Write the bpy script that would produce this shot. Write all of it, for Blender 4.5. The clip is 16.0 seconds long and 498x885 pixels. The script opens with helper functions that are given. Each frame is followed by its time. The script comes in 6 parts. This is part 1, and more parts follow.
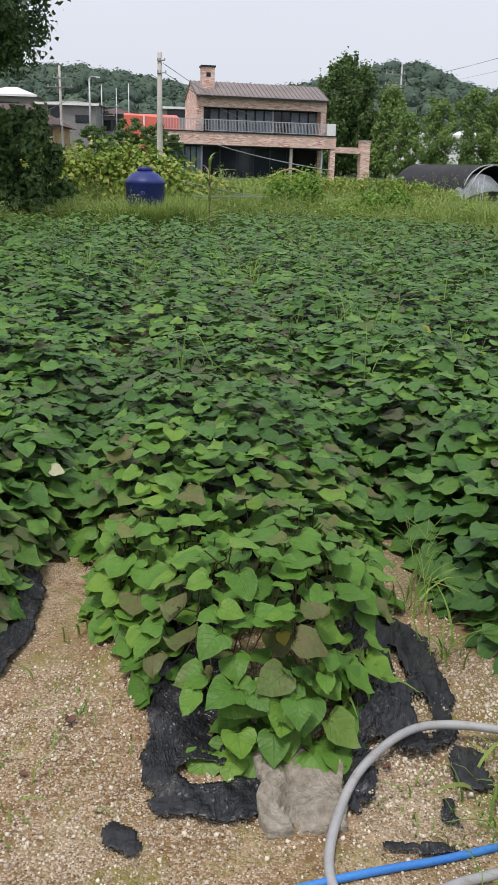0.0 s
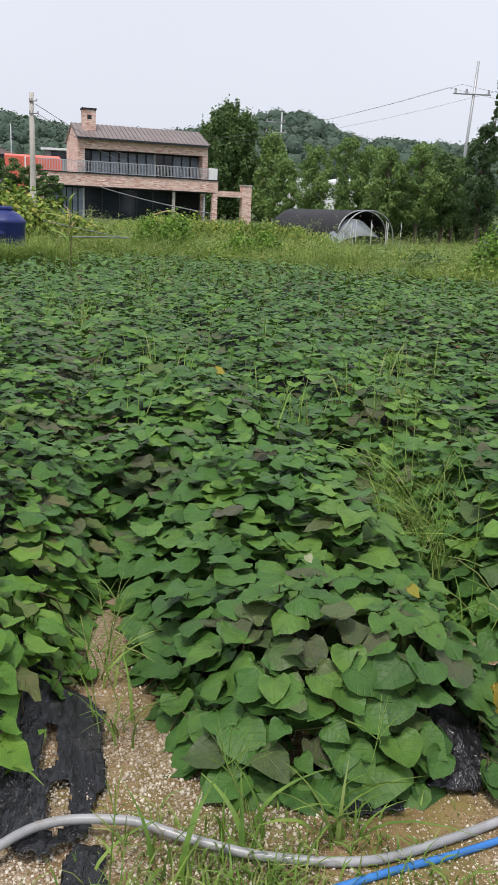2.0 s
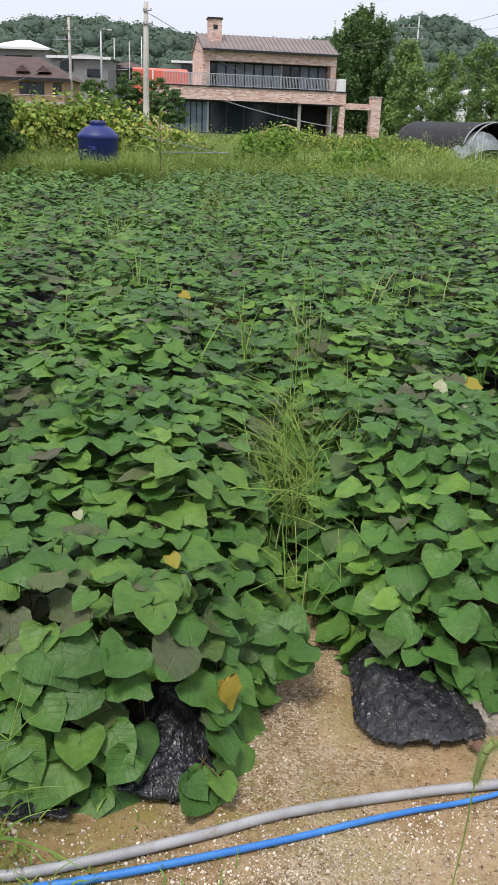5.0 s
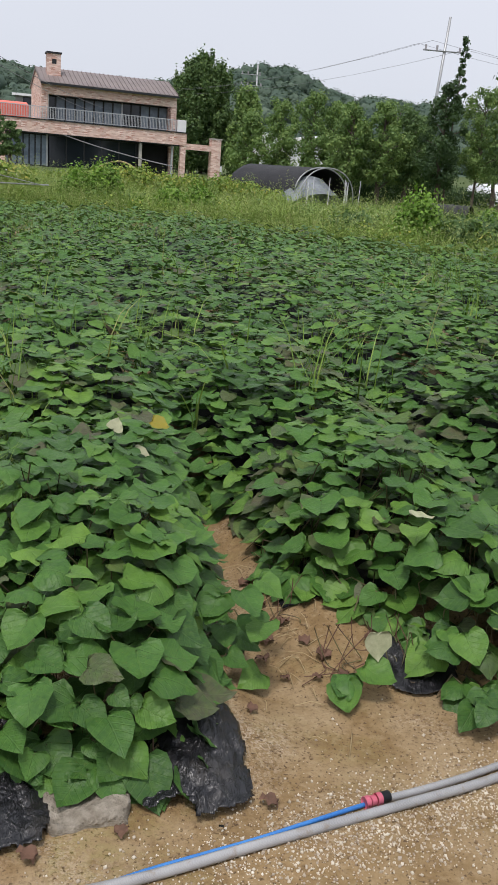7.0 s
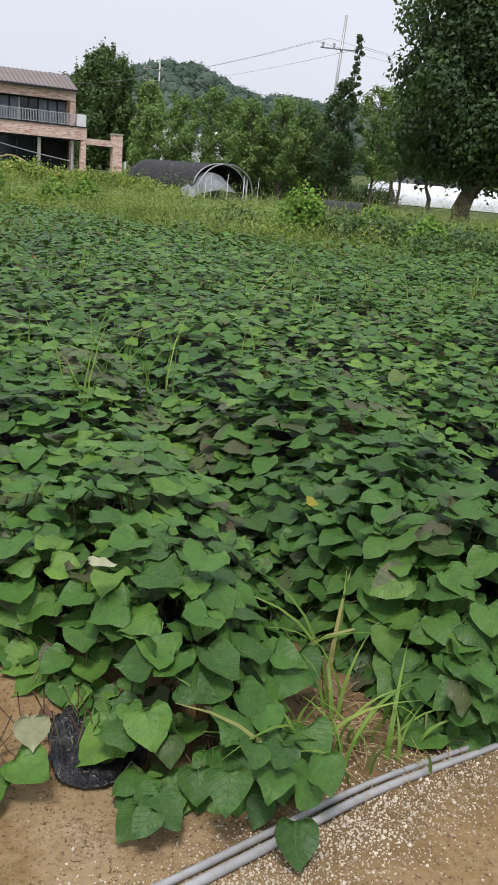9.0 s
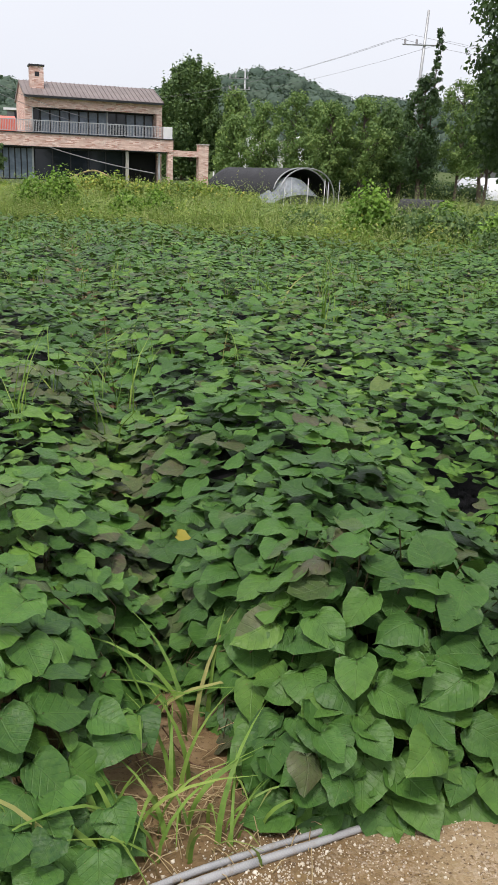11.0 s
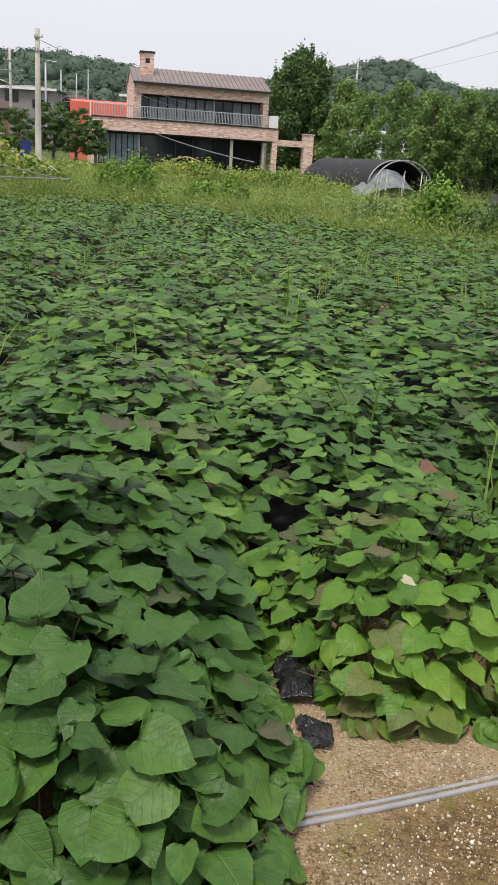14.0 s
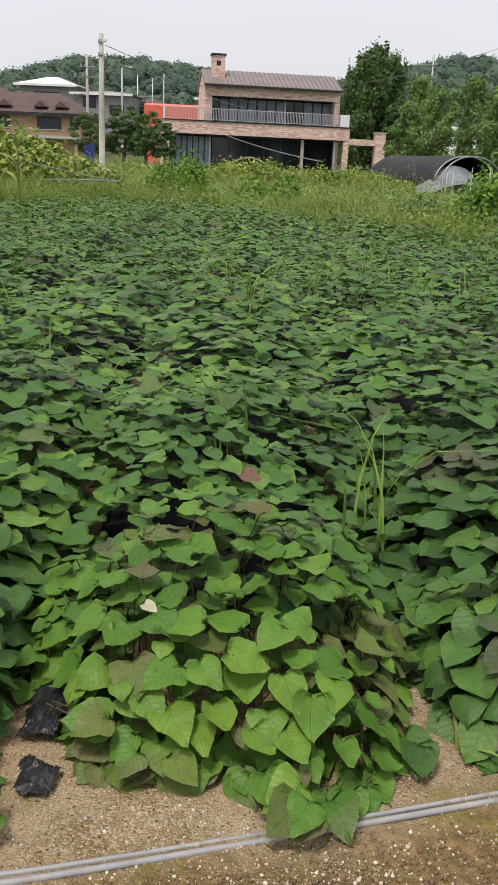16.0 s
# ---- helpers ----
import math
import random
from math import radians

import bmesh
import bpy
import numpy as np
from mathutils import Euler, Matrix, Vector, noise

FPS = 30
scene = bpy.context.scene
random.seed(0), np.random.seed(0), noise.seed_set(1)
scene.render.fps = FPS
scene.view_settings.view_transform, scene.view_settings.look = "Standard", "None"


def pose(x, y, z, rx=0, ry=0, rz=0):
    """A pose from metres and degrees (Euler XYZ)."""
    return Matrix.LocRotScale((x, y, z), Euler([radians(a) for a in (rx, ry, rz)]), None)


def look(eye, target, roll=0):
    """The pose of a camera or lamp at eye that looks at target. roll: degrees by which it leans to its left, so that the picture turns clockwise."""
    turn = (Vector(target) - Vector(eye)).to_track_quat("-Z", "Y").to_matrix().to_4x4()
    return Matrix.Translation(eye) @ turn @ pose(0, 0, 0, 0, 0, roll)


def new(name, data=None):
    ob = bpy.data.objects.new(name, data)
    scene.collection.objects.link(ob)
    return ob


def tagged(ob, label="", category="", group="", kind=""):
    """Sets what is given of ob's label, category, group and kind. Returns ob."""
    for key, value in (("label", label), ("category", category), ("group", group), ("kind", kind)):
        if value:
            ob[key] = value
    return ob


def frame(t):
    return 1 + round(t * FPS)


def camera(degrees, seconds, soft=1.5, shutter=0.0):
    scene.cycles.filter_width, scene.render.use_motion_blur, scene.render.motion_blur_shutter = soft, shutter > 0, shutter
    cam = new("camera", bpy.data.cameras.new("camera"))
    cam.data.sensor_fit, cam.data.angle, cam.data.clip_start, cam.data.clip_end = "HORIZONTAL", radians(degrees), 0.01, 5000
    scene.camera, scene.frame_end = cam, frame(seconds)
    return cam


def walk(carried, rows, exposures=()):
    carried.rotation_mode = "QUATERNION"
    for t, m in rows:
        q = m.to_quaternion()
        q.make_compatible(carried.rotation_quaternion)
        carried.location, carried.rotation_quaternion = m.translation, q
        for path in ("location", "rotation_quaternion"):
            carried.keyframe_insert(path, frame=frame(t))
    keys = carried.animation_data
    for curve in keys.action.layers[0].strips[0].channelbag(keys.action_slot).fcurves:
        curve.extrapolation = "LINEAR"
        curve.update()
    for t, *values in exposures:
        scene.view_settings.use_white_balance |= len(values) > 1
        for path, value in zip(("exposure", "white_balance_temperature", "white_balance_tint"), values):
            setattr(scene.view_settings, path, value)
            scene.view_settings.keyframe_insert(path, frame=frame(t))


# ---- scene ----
cam = camera(31.7, 16.0, 1.2)
PATH = [
    (0, (-0.259, -0.384, 1.378), (-0.231, 1.53, 0.797), 1.7),
    (0.5, (-0.036, -0.373, 1.383), (-0.011, 1.547, 0.825), 1.4),
    (1, (0.119, -0.368, 1.379), (0.129, 1.574, 0.901), 1.0),
    (1.5, (0.227, -0.326, 1.366), (0.381, 1.616, 0.912), 1.8),
    (2, (0.406, -0.2, 1.375), (0.671, 1.722, 0.89), 2.5),
    (2.5, (0.56, -0.113, 1.371), (0.806, 1.778, 0.768), 2.1),
    (3, (0.76, -0.122, 1.379), (0.914, 1.77, 0.75), 1.4),
    (3.2, (0.842, -0.128, 1.379), (0.96, 1.764, 0.74), 1.4),
    (5.3, (1.531, 0.13, 1.375), (1.5, 2.016, 0.709), 1.9),
    (5.5, (1.612, 0.133, 1.359), (1.572, 2.021, 0.701), 1.7),
    (6, (1.773, 0.162, 1.353), (1.714, 2.058, 0.719), 1.4),
    (6.5, (1.968, 0.275, 1.35), (2.076, 2.183, 0.761), 3.0),
    (7, (2.108, 0.356, 1.346), (2.42, 2.248, 0.776), 4.5),
    (7.5, (2.286, 0.428, 1.334), (2.654, 2.312, 0.772), 4.7),
    (8, (2.514, 0.467, 1.333), (2.911, 2.346, 0.772), 4.6),
    (8.5, (2.674, 0.596, 1.33), (3.122, 2.462, 0.767), 4.6),
    (8.7, (2.737, 0.653, 1.335), (3.249, 2.504, 0.775), 5.1),
    (10.8, (3.461, 0.866, 1.344), (3.735, 2.766, 0.782), 2.1),
    (11, (3.53, 0.893, 1.345), (3.81, 2.792, 0.783), 2.0),
    (11.5, (3.704, 0.913, 1.335), (3.963, 2.815, 0.775), 2.0),
    (12, (3.896, 0.922, 1.333), (4.113, 2.827, 0.767), 1.9),
    (12.5, (4.048, 0.99, 1.324), (4.226, 2.9, 0.758), 2.1),
    (13, (4.212, 1.131, 1.337), (4.356, 3.041, 0.763), 3.9),
    (13.5, (4.387, 1.188, 1.329), (4.485, 3.1, 0.75), 3.4),
    (14, (4.636, 1.241, 1.324), (4.692, 3.151, 0.734), 3.6),
    (14.5, (4.808, 1.358, 1.32), (4.831, 3.268, 0.727), 3.0),
    (15, (4.985, 1.479, 1.324), (4.997, 3.389, 0.73), 3.0),
    (15.5, (5.22, 1.511, 1.307), (5.183, 3.418, 0.707), 3.5),
    (16, (5.416, 1.528, 1.291), (5.296, 3.433, 0.695), 2.5),
]
EXPOSURES = [(0, -0.05, 6330, 15), (0.5, -0.25, 6330, 15), (1, -0.35, 6330, 15), (1.5, -0.3, 6330, 15), (2, 0, 6330, 15), (2.5, 0.12, 6330, 15), (3, 0.14, 6330, 15),
             (5.5, 0.15, 6330, 15), (6, 0.05, 6330, 15), (6.5, -0.25, 6330, 15), (7, -0.1, 6330, 15), (7.5, 0, 6330, 15), (8, 0.05, 6330, 15), (8.5, -0.02, 6330, 15), (8.7, -0.02, 6330, 15),
             (11, 0.15, 6500, 15), (11.5, -0.03, 6560, 15), (12, -0.2, 6620, 15), (12.5, -0.08, 6680, 15), (13, 0, 6660, 15), (13.5, 0.12, 6660, 15), (14, 0.05, 6660, 15),
             (14.5, 0.1, 6660, 15), (15, 0.1, 6660, 15), (15.5, 0, 6660, 15), (16, 0, 6660, 15)]
walk(cam, [(t, look(eye, target, roll)) for t, eye, target, roll in PATH], EXPOSURES)

# ---- light ----
SUN_ELEVATION, SUN_AZIMUTH = 66.0, 205.0  # degrees; azimuth clockwise from +y
world = bpy.data.worlds.new("hazy_sky")
scene.world = world
world.use_nodes = True
wn, wl = world.node_tree.nodes, world.node_tree.links
sky = wn.new("ShaderNodeTexSky")
sky.sky_type, sky.sun_disc = "NISHITA", False
sky.sun_elevation, sky.sun_rotation = radians(SUN_ELEVATION), radians(SUN_AZIMUTH)
sky.dust_density, sky.air_density, sky.ozone_density = 6.0, 1.2, 1.0
haze = wn.new("ShaderNodeHueSaturation")
haze.inputs["Saturation"].default_value = 0.22
veil = wn.new("ShaderNodeMix")
veil.data_type = "RGBA"
veil.inputs["Factor"].default_value = 0.72
cloud = wn.new("ShaderNodeTexNoise")
cloud.inputs["Scale"].default_value, cloud.inputs["Detail"].default_value = 2.2, 3.0
layer = wn.new("ShaderNodeMix")
layer.data_type = "RGBA"
layer.inputs["A"].default_value = (9.1, 9.75, 10.4, 1)  # thin cloud layer
layer.inputs["B"].default_value = (10.6, 11.2, 11.85, 1)
wl.new(cloud.outputs["Fac"], layer.inputs["Factor"])
wl.new(layer.outputs["Result"], veil.inputs["B"])
wl.new(sky.outputs["Color"], haze.inputs["Color"])
wl.new(haze.outputs["Color"], veil.inputs["A"])
wl.new(veil.outputs["Result"], wn["Background"].inputs["Color"])
wn["Background"].inputs["Strength"].default_value = 0.1
sun = new("sun", bpy.data.lights.new("sun", "SUN"))
sun.data.energy, sun.data.angle, sun.data.color = 2.5, radians(12), (1.0, 0.95, 0.87)
a_, e_ = radians(SUN_AZIMUTH), radians(SUN_ELEVATION)
sun.matrix_world = look((math.sin(a_) * math.cos(e_) * 50, math.cos(a_) * math.cos(e_) * 50, math.sin(e_) * 50), (0, 0, 0))

rng = np.random.default_rng(7)


# ---- materials ----
class Nodes:
    """A small node builder for one material."""

    def __init__(self, name):
        self.m = bpy.data.materials.new(name)
        self.m.use_nodes = True
        self.t = self.m.node_tree
        self.b = self.t.nodes["Principled BSDF"]
        self.pos = self.add("ShaderNodeNewGeometry").outputs["Position"]

    def add(self, kind, **inputs):
        n = self.t.nodes.new(kind)
        for k, v in inputs.items():
            self.put(n.inputs[k.replace("_", " ")], v)
        return n

    def put(self, socket, v):
        if isinstance(v, bpy.types.NodeSocket):
            self.t.links.new(v, socket)
        else:
            socket.default_value = v

    def noise(self, scale, detail=4.0, rough=0.6, at=None):
        n = self.add("ShaderNodeTexNoise", Scale=scale, Detail=detail, Roughness=rough)
        self.put(n.inputs["Vector"], at or self.pos)
        return n.outputs["Fac"]

    def step(self, v, lo, hi):
        n = self.add("ShaderNodeMapRange")
        for i, x in enumerate((v, lo, hi, 0.0, 1.0)):
            self.put(n.inputs[i], x)
        return n.outputs[0]

    def mix(self, f, a, b):
        n = self.add("ShaderNodeMix")
        n.data_type = "RGBA"
        for k, v in (("Factor", f), ("A", a), ("B", b)):
            s = [i for i in n.inputs if i.name == k and (k == "Factor" and i.type == "VALUE" or i.type == "RGBA")][0]
            self.put(s, (*v, 1) if isinstance(v, tuple) and len(v) == 3 else v)
        return [o for o in n.outputs if o.type == "RGBA"][0]

    def calc(self, op, a, b=0.0):
        n = self.add("ShaderNodeMath")
        n.operation = op
        self.put(n.inputs[0], a), self.put(n.inputs[1], b)
        return n.outputs[0]

    def chance(self):
        """A number of its own for each piece, be it an object or an island of a mesh."""
        a = self.add("ShaderNodeObjectInfo").outputs["Random"]
        g = [n for n in self.t.nodes if n.bl_idname == "ShaderNodeNewGeometry"][0].outputs["Random Per Island"]
        return self.calc("FRACT", self.calc("ADD", a, g))

    def bump(self, height, strength, distance):
        n = self.add("ShaderNodeBump", Strength=strength, Distance=distance, Height=height)
        self.put(self.b.inputs["Normal"], n.outputs["Normal"])

    def done(self, color, rough=0.7, metal=0.0, spec=0.4):
        self.put(self.b.inputs["Base Color"], (*color, 1) if isinstance(color, tuple) else color)
        self.put(self.b.inputs["Roughness"], rough)
        self.put(self.b.inputs["Metallic"], metal)
        self.put(self.b.inputs["Specular IOR Level"], spec)
        return self.m


def surface(name, c1, c2, scale=3.0, rough=0.7, relief=0.3, depth=0.01, fine=40.0, metal=0.0, spec=0.4):
    """Two tones mixed at a broad and a fine scale, with relief."""
    n = Nodes(name)
    f = n.calc("ADD", n.calc("MULTIPLY", n.noise(scale), 0.6), n.calc("MULTIPLY", n.noise(fine), 0.4))
    n.bump(n.noise(fine, 6), relief, depth)
    return n.done(n.mix(n.step(f, 0.36, 0.64), c1, c2), rough, metal, spec)


def foliage(name, dark, mid, light, odd, odd_share=0.06, odd_patch=0.0, clump=1.4, gloss=0.5, veins=False, through_light=0.25, spec=0.23):
    """Leaves: each its own tone, drifting in clumps; a share of odd-coloured ones, more of them in patches."""
    n = Nodes(name)
    r = n.chance()
    r2 = n.calc("FRACT", n.calc("MULTIPLY", r, 37.7))
    r3 = n.calc("FRACT", n.calc("MULTIPLY", r, 91.3))
    drift = n.noise(clump, 2)
    f = n.calc("ADD", n.calc("MULTIPLY", r, 0.68), n.calc("MULTIPLY", n.step(drift, 0.35, 0.65), 0.48))
    c = n.mix(n.step(f, 0.05, 0.55), dark, mid)
    c = n.mix(n.step(f, 0.6, 1.1), c, light)
    patch = n.calc("MULTIPLY", n.step(n.noise(clump * 1.3, 1), 0.60, 0.66), odd_patch)
    isodd = n.calc("LESS_THAN", r2, n.calc("ADD", odd_share, patch))
    c = n.mix(n.calc("MULTIPLY", isodd, n.calc("ADD", 0.3, n.calc("MULTIPLY", r3, 0.6))), c, odd)
    blot = n.noise(90, 3)
    c = n.mix(n.calc("MULTIPLY", n.step(n.noise(26, 3), 0.4, 0.68), 0.45), c, dark)
    c = n.mix(n.step(blot, 0.35, 0.75), c, n.mix(0.25, c, light))
    if veins:
        sep = n.add("ShaderNodeSeparateXYZ", Vector=n.add("ShaderNodeTexCoord").outputs["UV"])
        u, v = n.calc("ABSOLUTE", sep.outputs[0]), sep.outputs[1]
        rib = n.step(u, 0.022, 0.008)
        side = n.calc("ABSOLUTE", n.calc("SUBTRACT", n.calc("FRACT", n.calc("MULTIPLY", n.calc("SUBTRACT", v, n.calc("MULTIPLY", u, 0.75)), 5.0)), 0.5))
        vein = n.calc("MAXIMUM", rib, n.calc("MULTIPLY", n.step(side, 0.09, 0.03), 0.55))
        c = n.mix(n.calc("MULTIPLY", vein, 0.09), c, (0.2, 0.3, 0.12))
        c = n.mix(n.calc("MULTIPLY", n.step(n.noise(160, 2), 0.68, 0.74), n.calc("MULTIPLY", r3, 0.6)), c, (0.20, 0.15, 0.06))  # blemishes
        n.bump(n.calc("SUBTRACT", n.calc("MULTIPLY", n.noise(30, 4), 1.5), n.calc("MULTIPLY", vein, 0.35)), 0.55, 0.007)
    m = n.done(c, gloss, 0.0, spec)
    t = n.add("ShaderNodeBsdfTranslucent", Color=n.mix(0.5, c, (0.16, 0.3, 0.03)))
    mixer = n.add("ShaderNodeMixShader", Fac=through_light)
    n.t.links.new(n.b.outputs[0], mixer.inputs[1])
    n.t.links.new(t.outputs[0], mixer.inputs[2])
    n.t.links.new(mixer.outputs[0], n.t.nodes["Material Output"].inputs["Surface"])
    return m


def brick_material(name):
    n = Nodes(name)
    at = n.add("ShaderNodeTexCoord").outputs["Object"]
    s = n.add("ShaderNodeSeparateXYZ", Vector=at)
    v = n.add("ShaderNodeCombineXYZ", X=n.calc("ADD", s.outputs[0], s.outputs[1]), Y=s.outputs[2]).outputs[0]
    t = n.add("ShaderNodeTexBrick", Vector=v, Scale=1.0, Mortar_Size=0.008, Brick_Width=0.34, Row_Height=0.085)
    t.inputs["Color1"].default_value = (0.42, 0.18, 0.13, 1)
    t.inputs["Color2"].default_value = (0.88, 0.71, 0.63, 1)
    t.inputs["Mortar"].default_value = (0.52, 0.45, 0.40, 1)
    wear = n.noise(1.1, 4)
    c = n.mix(n.step(wear, 0.4, 0.8), t.outputs["Color"], (0.70, 0.50, 0.42))
    n.bump(t.outputs["Fac"], -0.4, 0.01)
    return n.done(c, 0.85)


def soil_material():
    n = Nodes("gritty_soil")
    broad, mid, lumps = n.noise(1.1, 5), n.noise(7, 5), n.noise(42, 6, 0.7)
    c = n.mix(n.step(mid, 0.35, 0.65), (0.20, 0.122, 0.055), (0.32, 0.210, 0.105))
    pale = n.step(n.calc("ADD", n.calc("MULTIPLY", broad, 0.7), n.calc("MULTIPLY", mid, 0.3)), 0.47, 0.58)
    c = n.mix(n.calc("MULTIPLY", pale, 0.7), c, (0.42, 0.33, 0.22))
    grain = n.add("ShaderNodeTexVoronoi", Vector=n.pos, Scale=185.0)
    tone = n.add("ShaderNodeSeparateColor", Color=grain.outputs["Color"])
    px = n.add("ShaderNodeSeparateXYZ", Vector=n.pos).outputs[0]
    east = n.calc("MULTIPLY", n.step(px, 0.8, 2.6), n.step(px, 5.0, 4.4))
    gritty = n.step(n.calc("SUBTRACT", n.noise(2.3, 4), n.calc("MULTIPLY", east, 0.17)), 0.36, 0.56)
    c = n.mix(n.calc("MULTIPLY", east, 0.55), c, n.mix(mid, (0.180, 0.122, 0.054), (0.280, 0.200, 0.096)))
    c = n.mix(n.calc("MULTIPLY", n.step(tone.outputs[0], 0.45, 0.75), n.calc("MULTIPLY", gritty, 0.75)), c, (0.56, 0.47, 0.36))
    c = n.mix(n.calc("MULTIPLY", n.step(tone.outputs[1], 0.7, 0.9), n.calc("SUBTRACT", 0.5, n.calc("MULTIPLY", east, 0.38))), c, (0.10, 0.06, 0.035))
    c = n.mix(n.calc("MULTIPLY", n.step(lumps, 0.5, 0.72), 0.45), c, (0.42, 0.33, 0.21))
    c = n.mix(n.calc("MULTIPLY", n.step(lumps, 0.46, 0.28), 0.55), c, (0.11, 0.068, 0.034))
    sand = n.calc("MULTIPLY", n.step(px, 4.5, 4.95), n.step(n.noise(3.0, 4), 0.34, 0.52))
    c = n.mix(n.calc("MULTIPLY", sand, 0.6), c, n.mix(lumps, (0.34, 0.25, 0.14), (0.52, 0.42, 0.28)))  # washed sand
    xy = n.add("ShaderNodeSeparateXYZ", Vector=n.pos)
    south = n.calc("SUBTRACT", n.calc("ADD", 0.95, n.calc("MULTIPLY", xy.outputs[0], 0.376)), xy.outputs[1])
    worked = n.calc("MULTIPLY", n.step(n.calc("ADD", south, n.calc("MULTIPLY", n.noise(1.6, 6), 0.5)), 0.16, 0.34), n.step(n.calc("ADD", xy.outputs[0], n.calc("MULTIPLY", n.noise(0.9, 6), 2.4)), 5.5, 6.3))  # dug brown soil
    c = n.mix(n.calc("MULTIPLY", worked, 0.92), c, n.mix(n.step(n.noise(34, 4), 0.35, 0.65), (0.100, 0.062, 0.024), (0.25, 0.165, 0.070)))
    c = n.mix(n.step(n.noise(110, 2), 0.42, 0.3), c, (0.09, 0.055, 0.03))
    c = n.mix(n.calc("MULTIPLY", n.calc("MULTIPLY", n.step(n.noise(3.4, 8, 0.75), 0.51, 0.60), n.step(lumps, 0.38, 0.56)), n.calc("SUBTRACT", 0.75, n.calc("MULTIPLY", east, 0.6))), c, (0.185, 0.175, 0.035))  # moss
    wx = n.calc("ADD", px, n.calc("MULTIPLY", n.calc("SUBTRACT", n.noise(2.6, 3), 0.5), 0.7))
    damp = n.calc("MULTIPLY", n.calc("MULTIPLY", n.calc("MULTIPLY", n.step(wx, 0.15, 0.45), n.step(wx, 1.5, 1.1)), n.step(n.noise(5.0, 5), 0.38, 0.58)), n.step(south, 0.65, 0.3))
    c = n.mix(n.calc("MULTIPLY", damp, 0.6), c, n.mix(lumps, (0.10, 0.085, 0.03), (0.21, 0.18, 0.055)))  # damp mossy ground
    furrow_brown = n.calc("MULTIPLY", n.calc("MULTIPLY", n.calc("MULTIPLY", n.step(wx, 3.1, 3.5), n.step(wx, 4.3, 3.95)), n.step(n.noise(4.0, 5), 0.30, 0.5)), n.step(south, 0.32, 0.08))
    c = n.mix(n.calc("MULTIPLY", furrow_brown, 0.65), c, n.mix(lumps, (0.075, 0.045, 0.022), (0.17, 0.11, 0.055)))  # darker brown soil between two beds
    g = n.add("ShaderNodeSeparateXYZ", Vector=n.pos).outputs[1]
    c = n.mix(n.step(g, 22.0, 30.0), c, n.mix(mid, (0.05, 0.08, 0.025), (0.10, 0.13, 0.04)))
    n.bump(n.calc("ADD", n.calc("MULTIPLY", n.calc("MULTIPLY", grain.outputs["Distance"], -1.2), gritty), n.calc("ADD", mid, n.calc("MULTIPLY", lumps, 0.9))), 0.7, 0.009)
    return n.done(c, 0.9, 0, 0.2)


def film_material(name="black_film", rough=0.27, spec=0.6):
    n = Nodes(name)
    w = n.add("ShaderNodeTexNoise", Scale=42.0, Detail=3.0, Roughness=0.5, Distortion=1.2)
    n.put(w.inputs["Vector"], n.add("ShaderNodeMapping", Vector=n.pos, Scale=(1.6, 0.7, 1.0)).outputs[0])
    c = n.mix(n.step(n.noise(12, 4), 0.55, 0.78), (0.011, 0.011, 0.013), (0.045, 0.041, 0.037))
    n.bump(n.calc("ABSOLUTE", n.calc("SUBTRACT", w.outputs["Fac"], 0.5)), 0.7, 0.018)
    return n.done(c, rough, 0, spec)


def hose_material():
    """Clear grey hose with a braid showing in its wall."""
    n = Nodes("grey_braided_hose")
    sep = n.add("ShaderNodeSeparateXYZ", Vector=n.pos)
    along = n.calc("ADD", sep.outputs[0], n.calc("MULTIPLY", sep.outputs[1], 0.4))
    up = n.calc("MULTIPLY", n.calc("ADD", sep.outputs[2], n.calc("MULTIPLY", sep.outputs[1], -0.6)), 1.5)
    a = n.calc("SINE", n.calc("MULTIPLY", n.calc("ADD", along, up), 1250.0))
    b = n.calc("SINE", n.calc("MULTIPLY", n.calc("SUBTRACT", along, up), 1250.0))
    braid = n.step(n.calc("MAXIMUM", a, b), 0.2, 0.9)
    c = n.mix(n.step(n.noise(9, 4), 0.35, 0.7), (0.22, 0.222, 0.225), (0.34, 0.342, 0.345))
    c = n.mix(n.calc("MULTIPLY", braid, 0.3), c, (0.42, 0.42, 0.42))
    c = n.mix(n.calc("MULTIPLY", n.step(n.noise(40, 4), 0.56, 0.7), 0.6), c, (0.22, 0.17, 0.11))  # soil stains
    n.bump(braid, 0.15, 0.001)
    return n.done(c, 0.3, 0.0, 0.55)


def glass_material(name, tint, rough=0.08):
    n = Nodes(name)
    f = n.noise(0.7, 2)
    return n.done(n.mix(f, tint, tuple(v * 0.6 for v in tint)), rough, 0.0, 0.45)


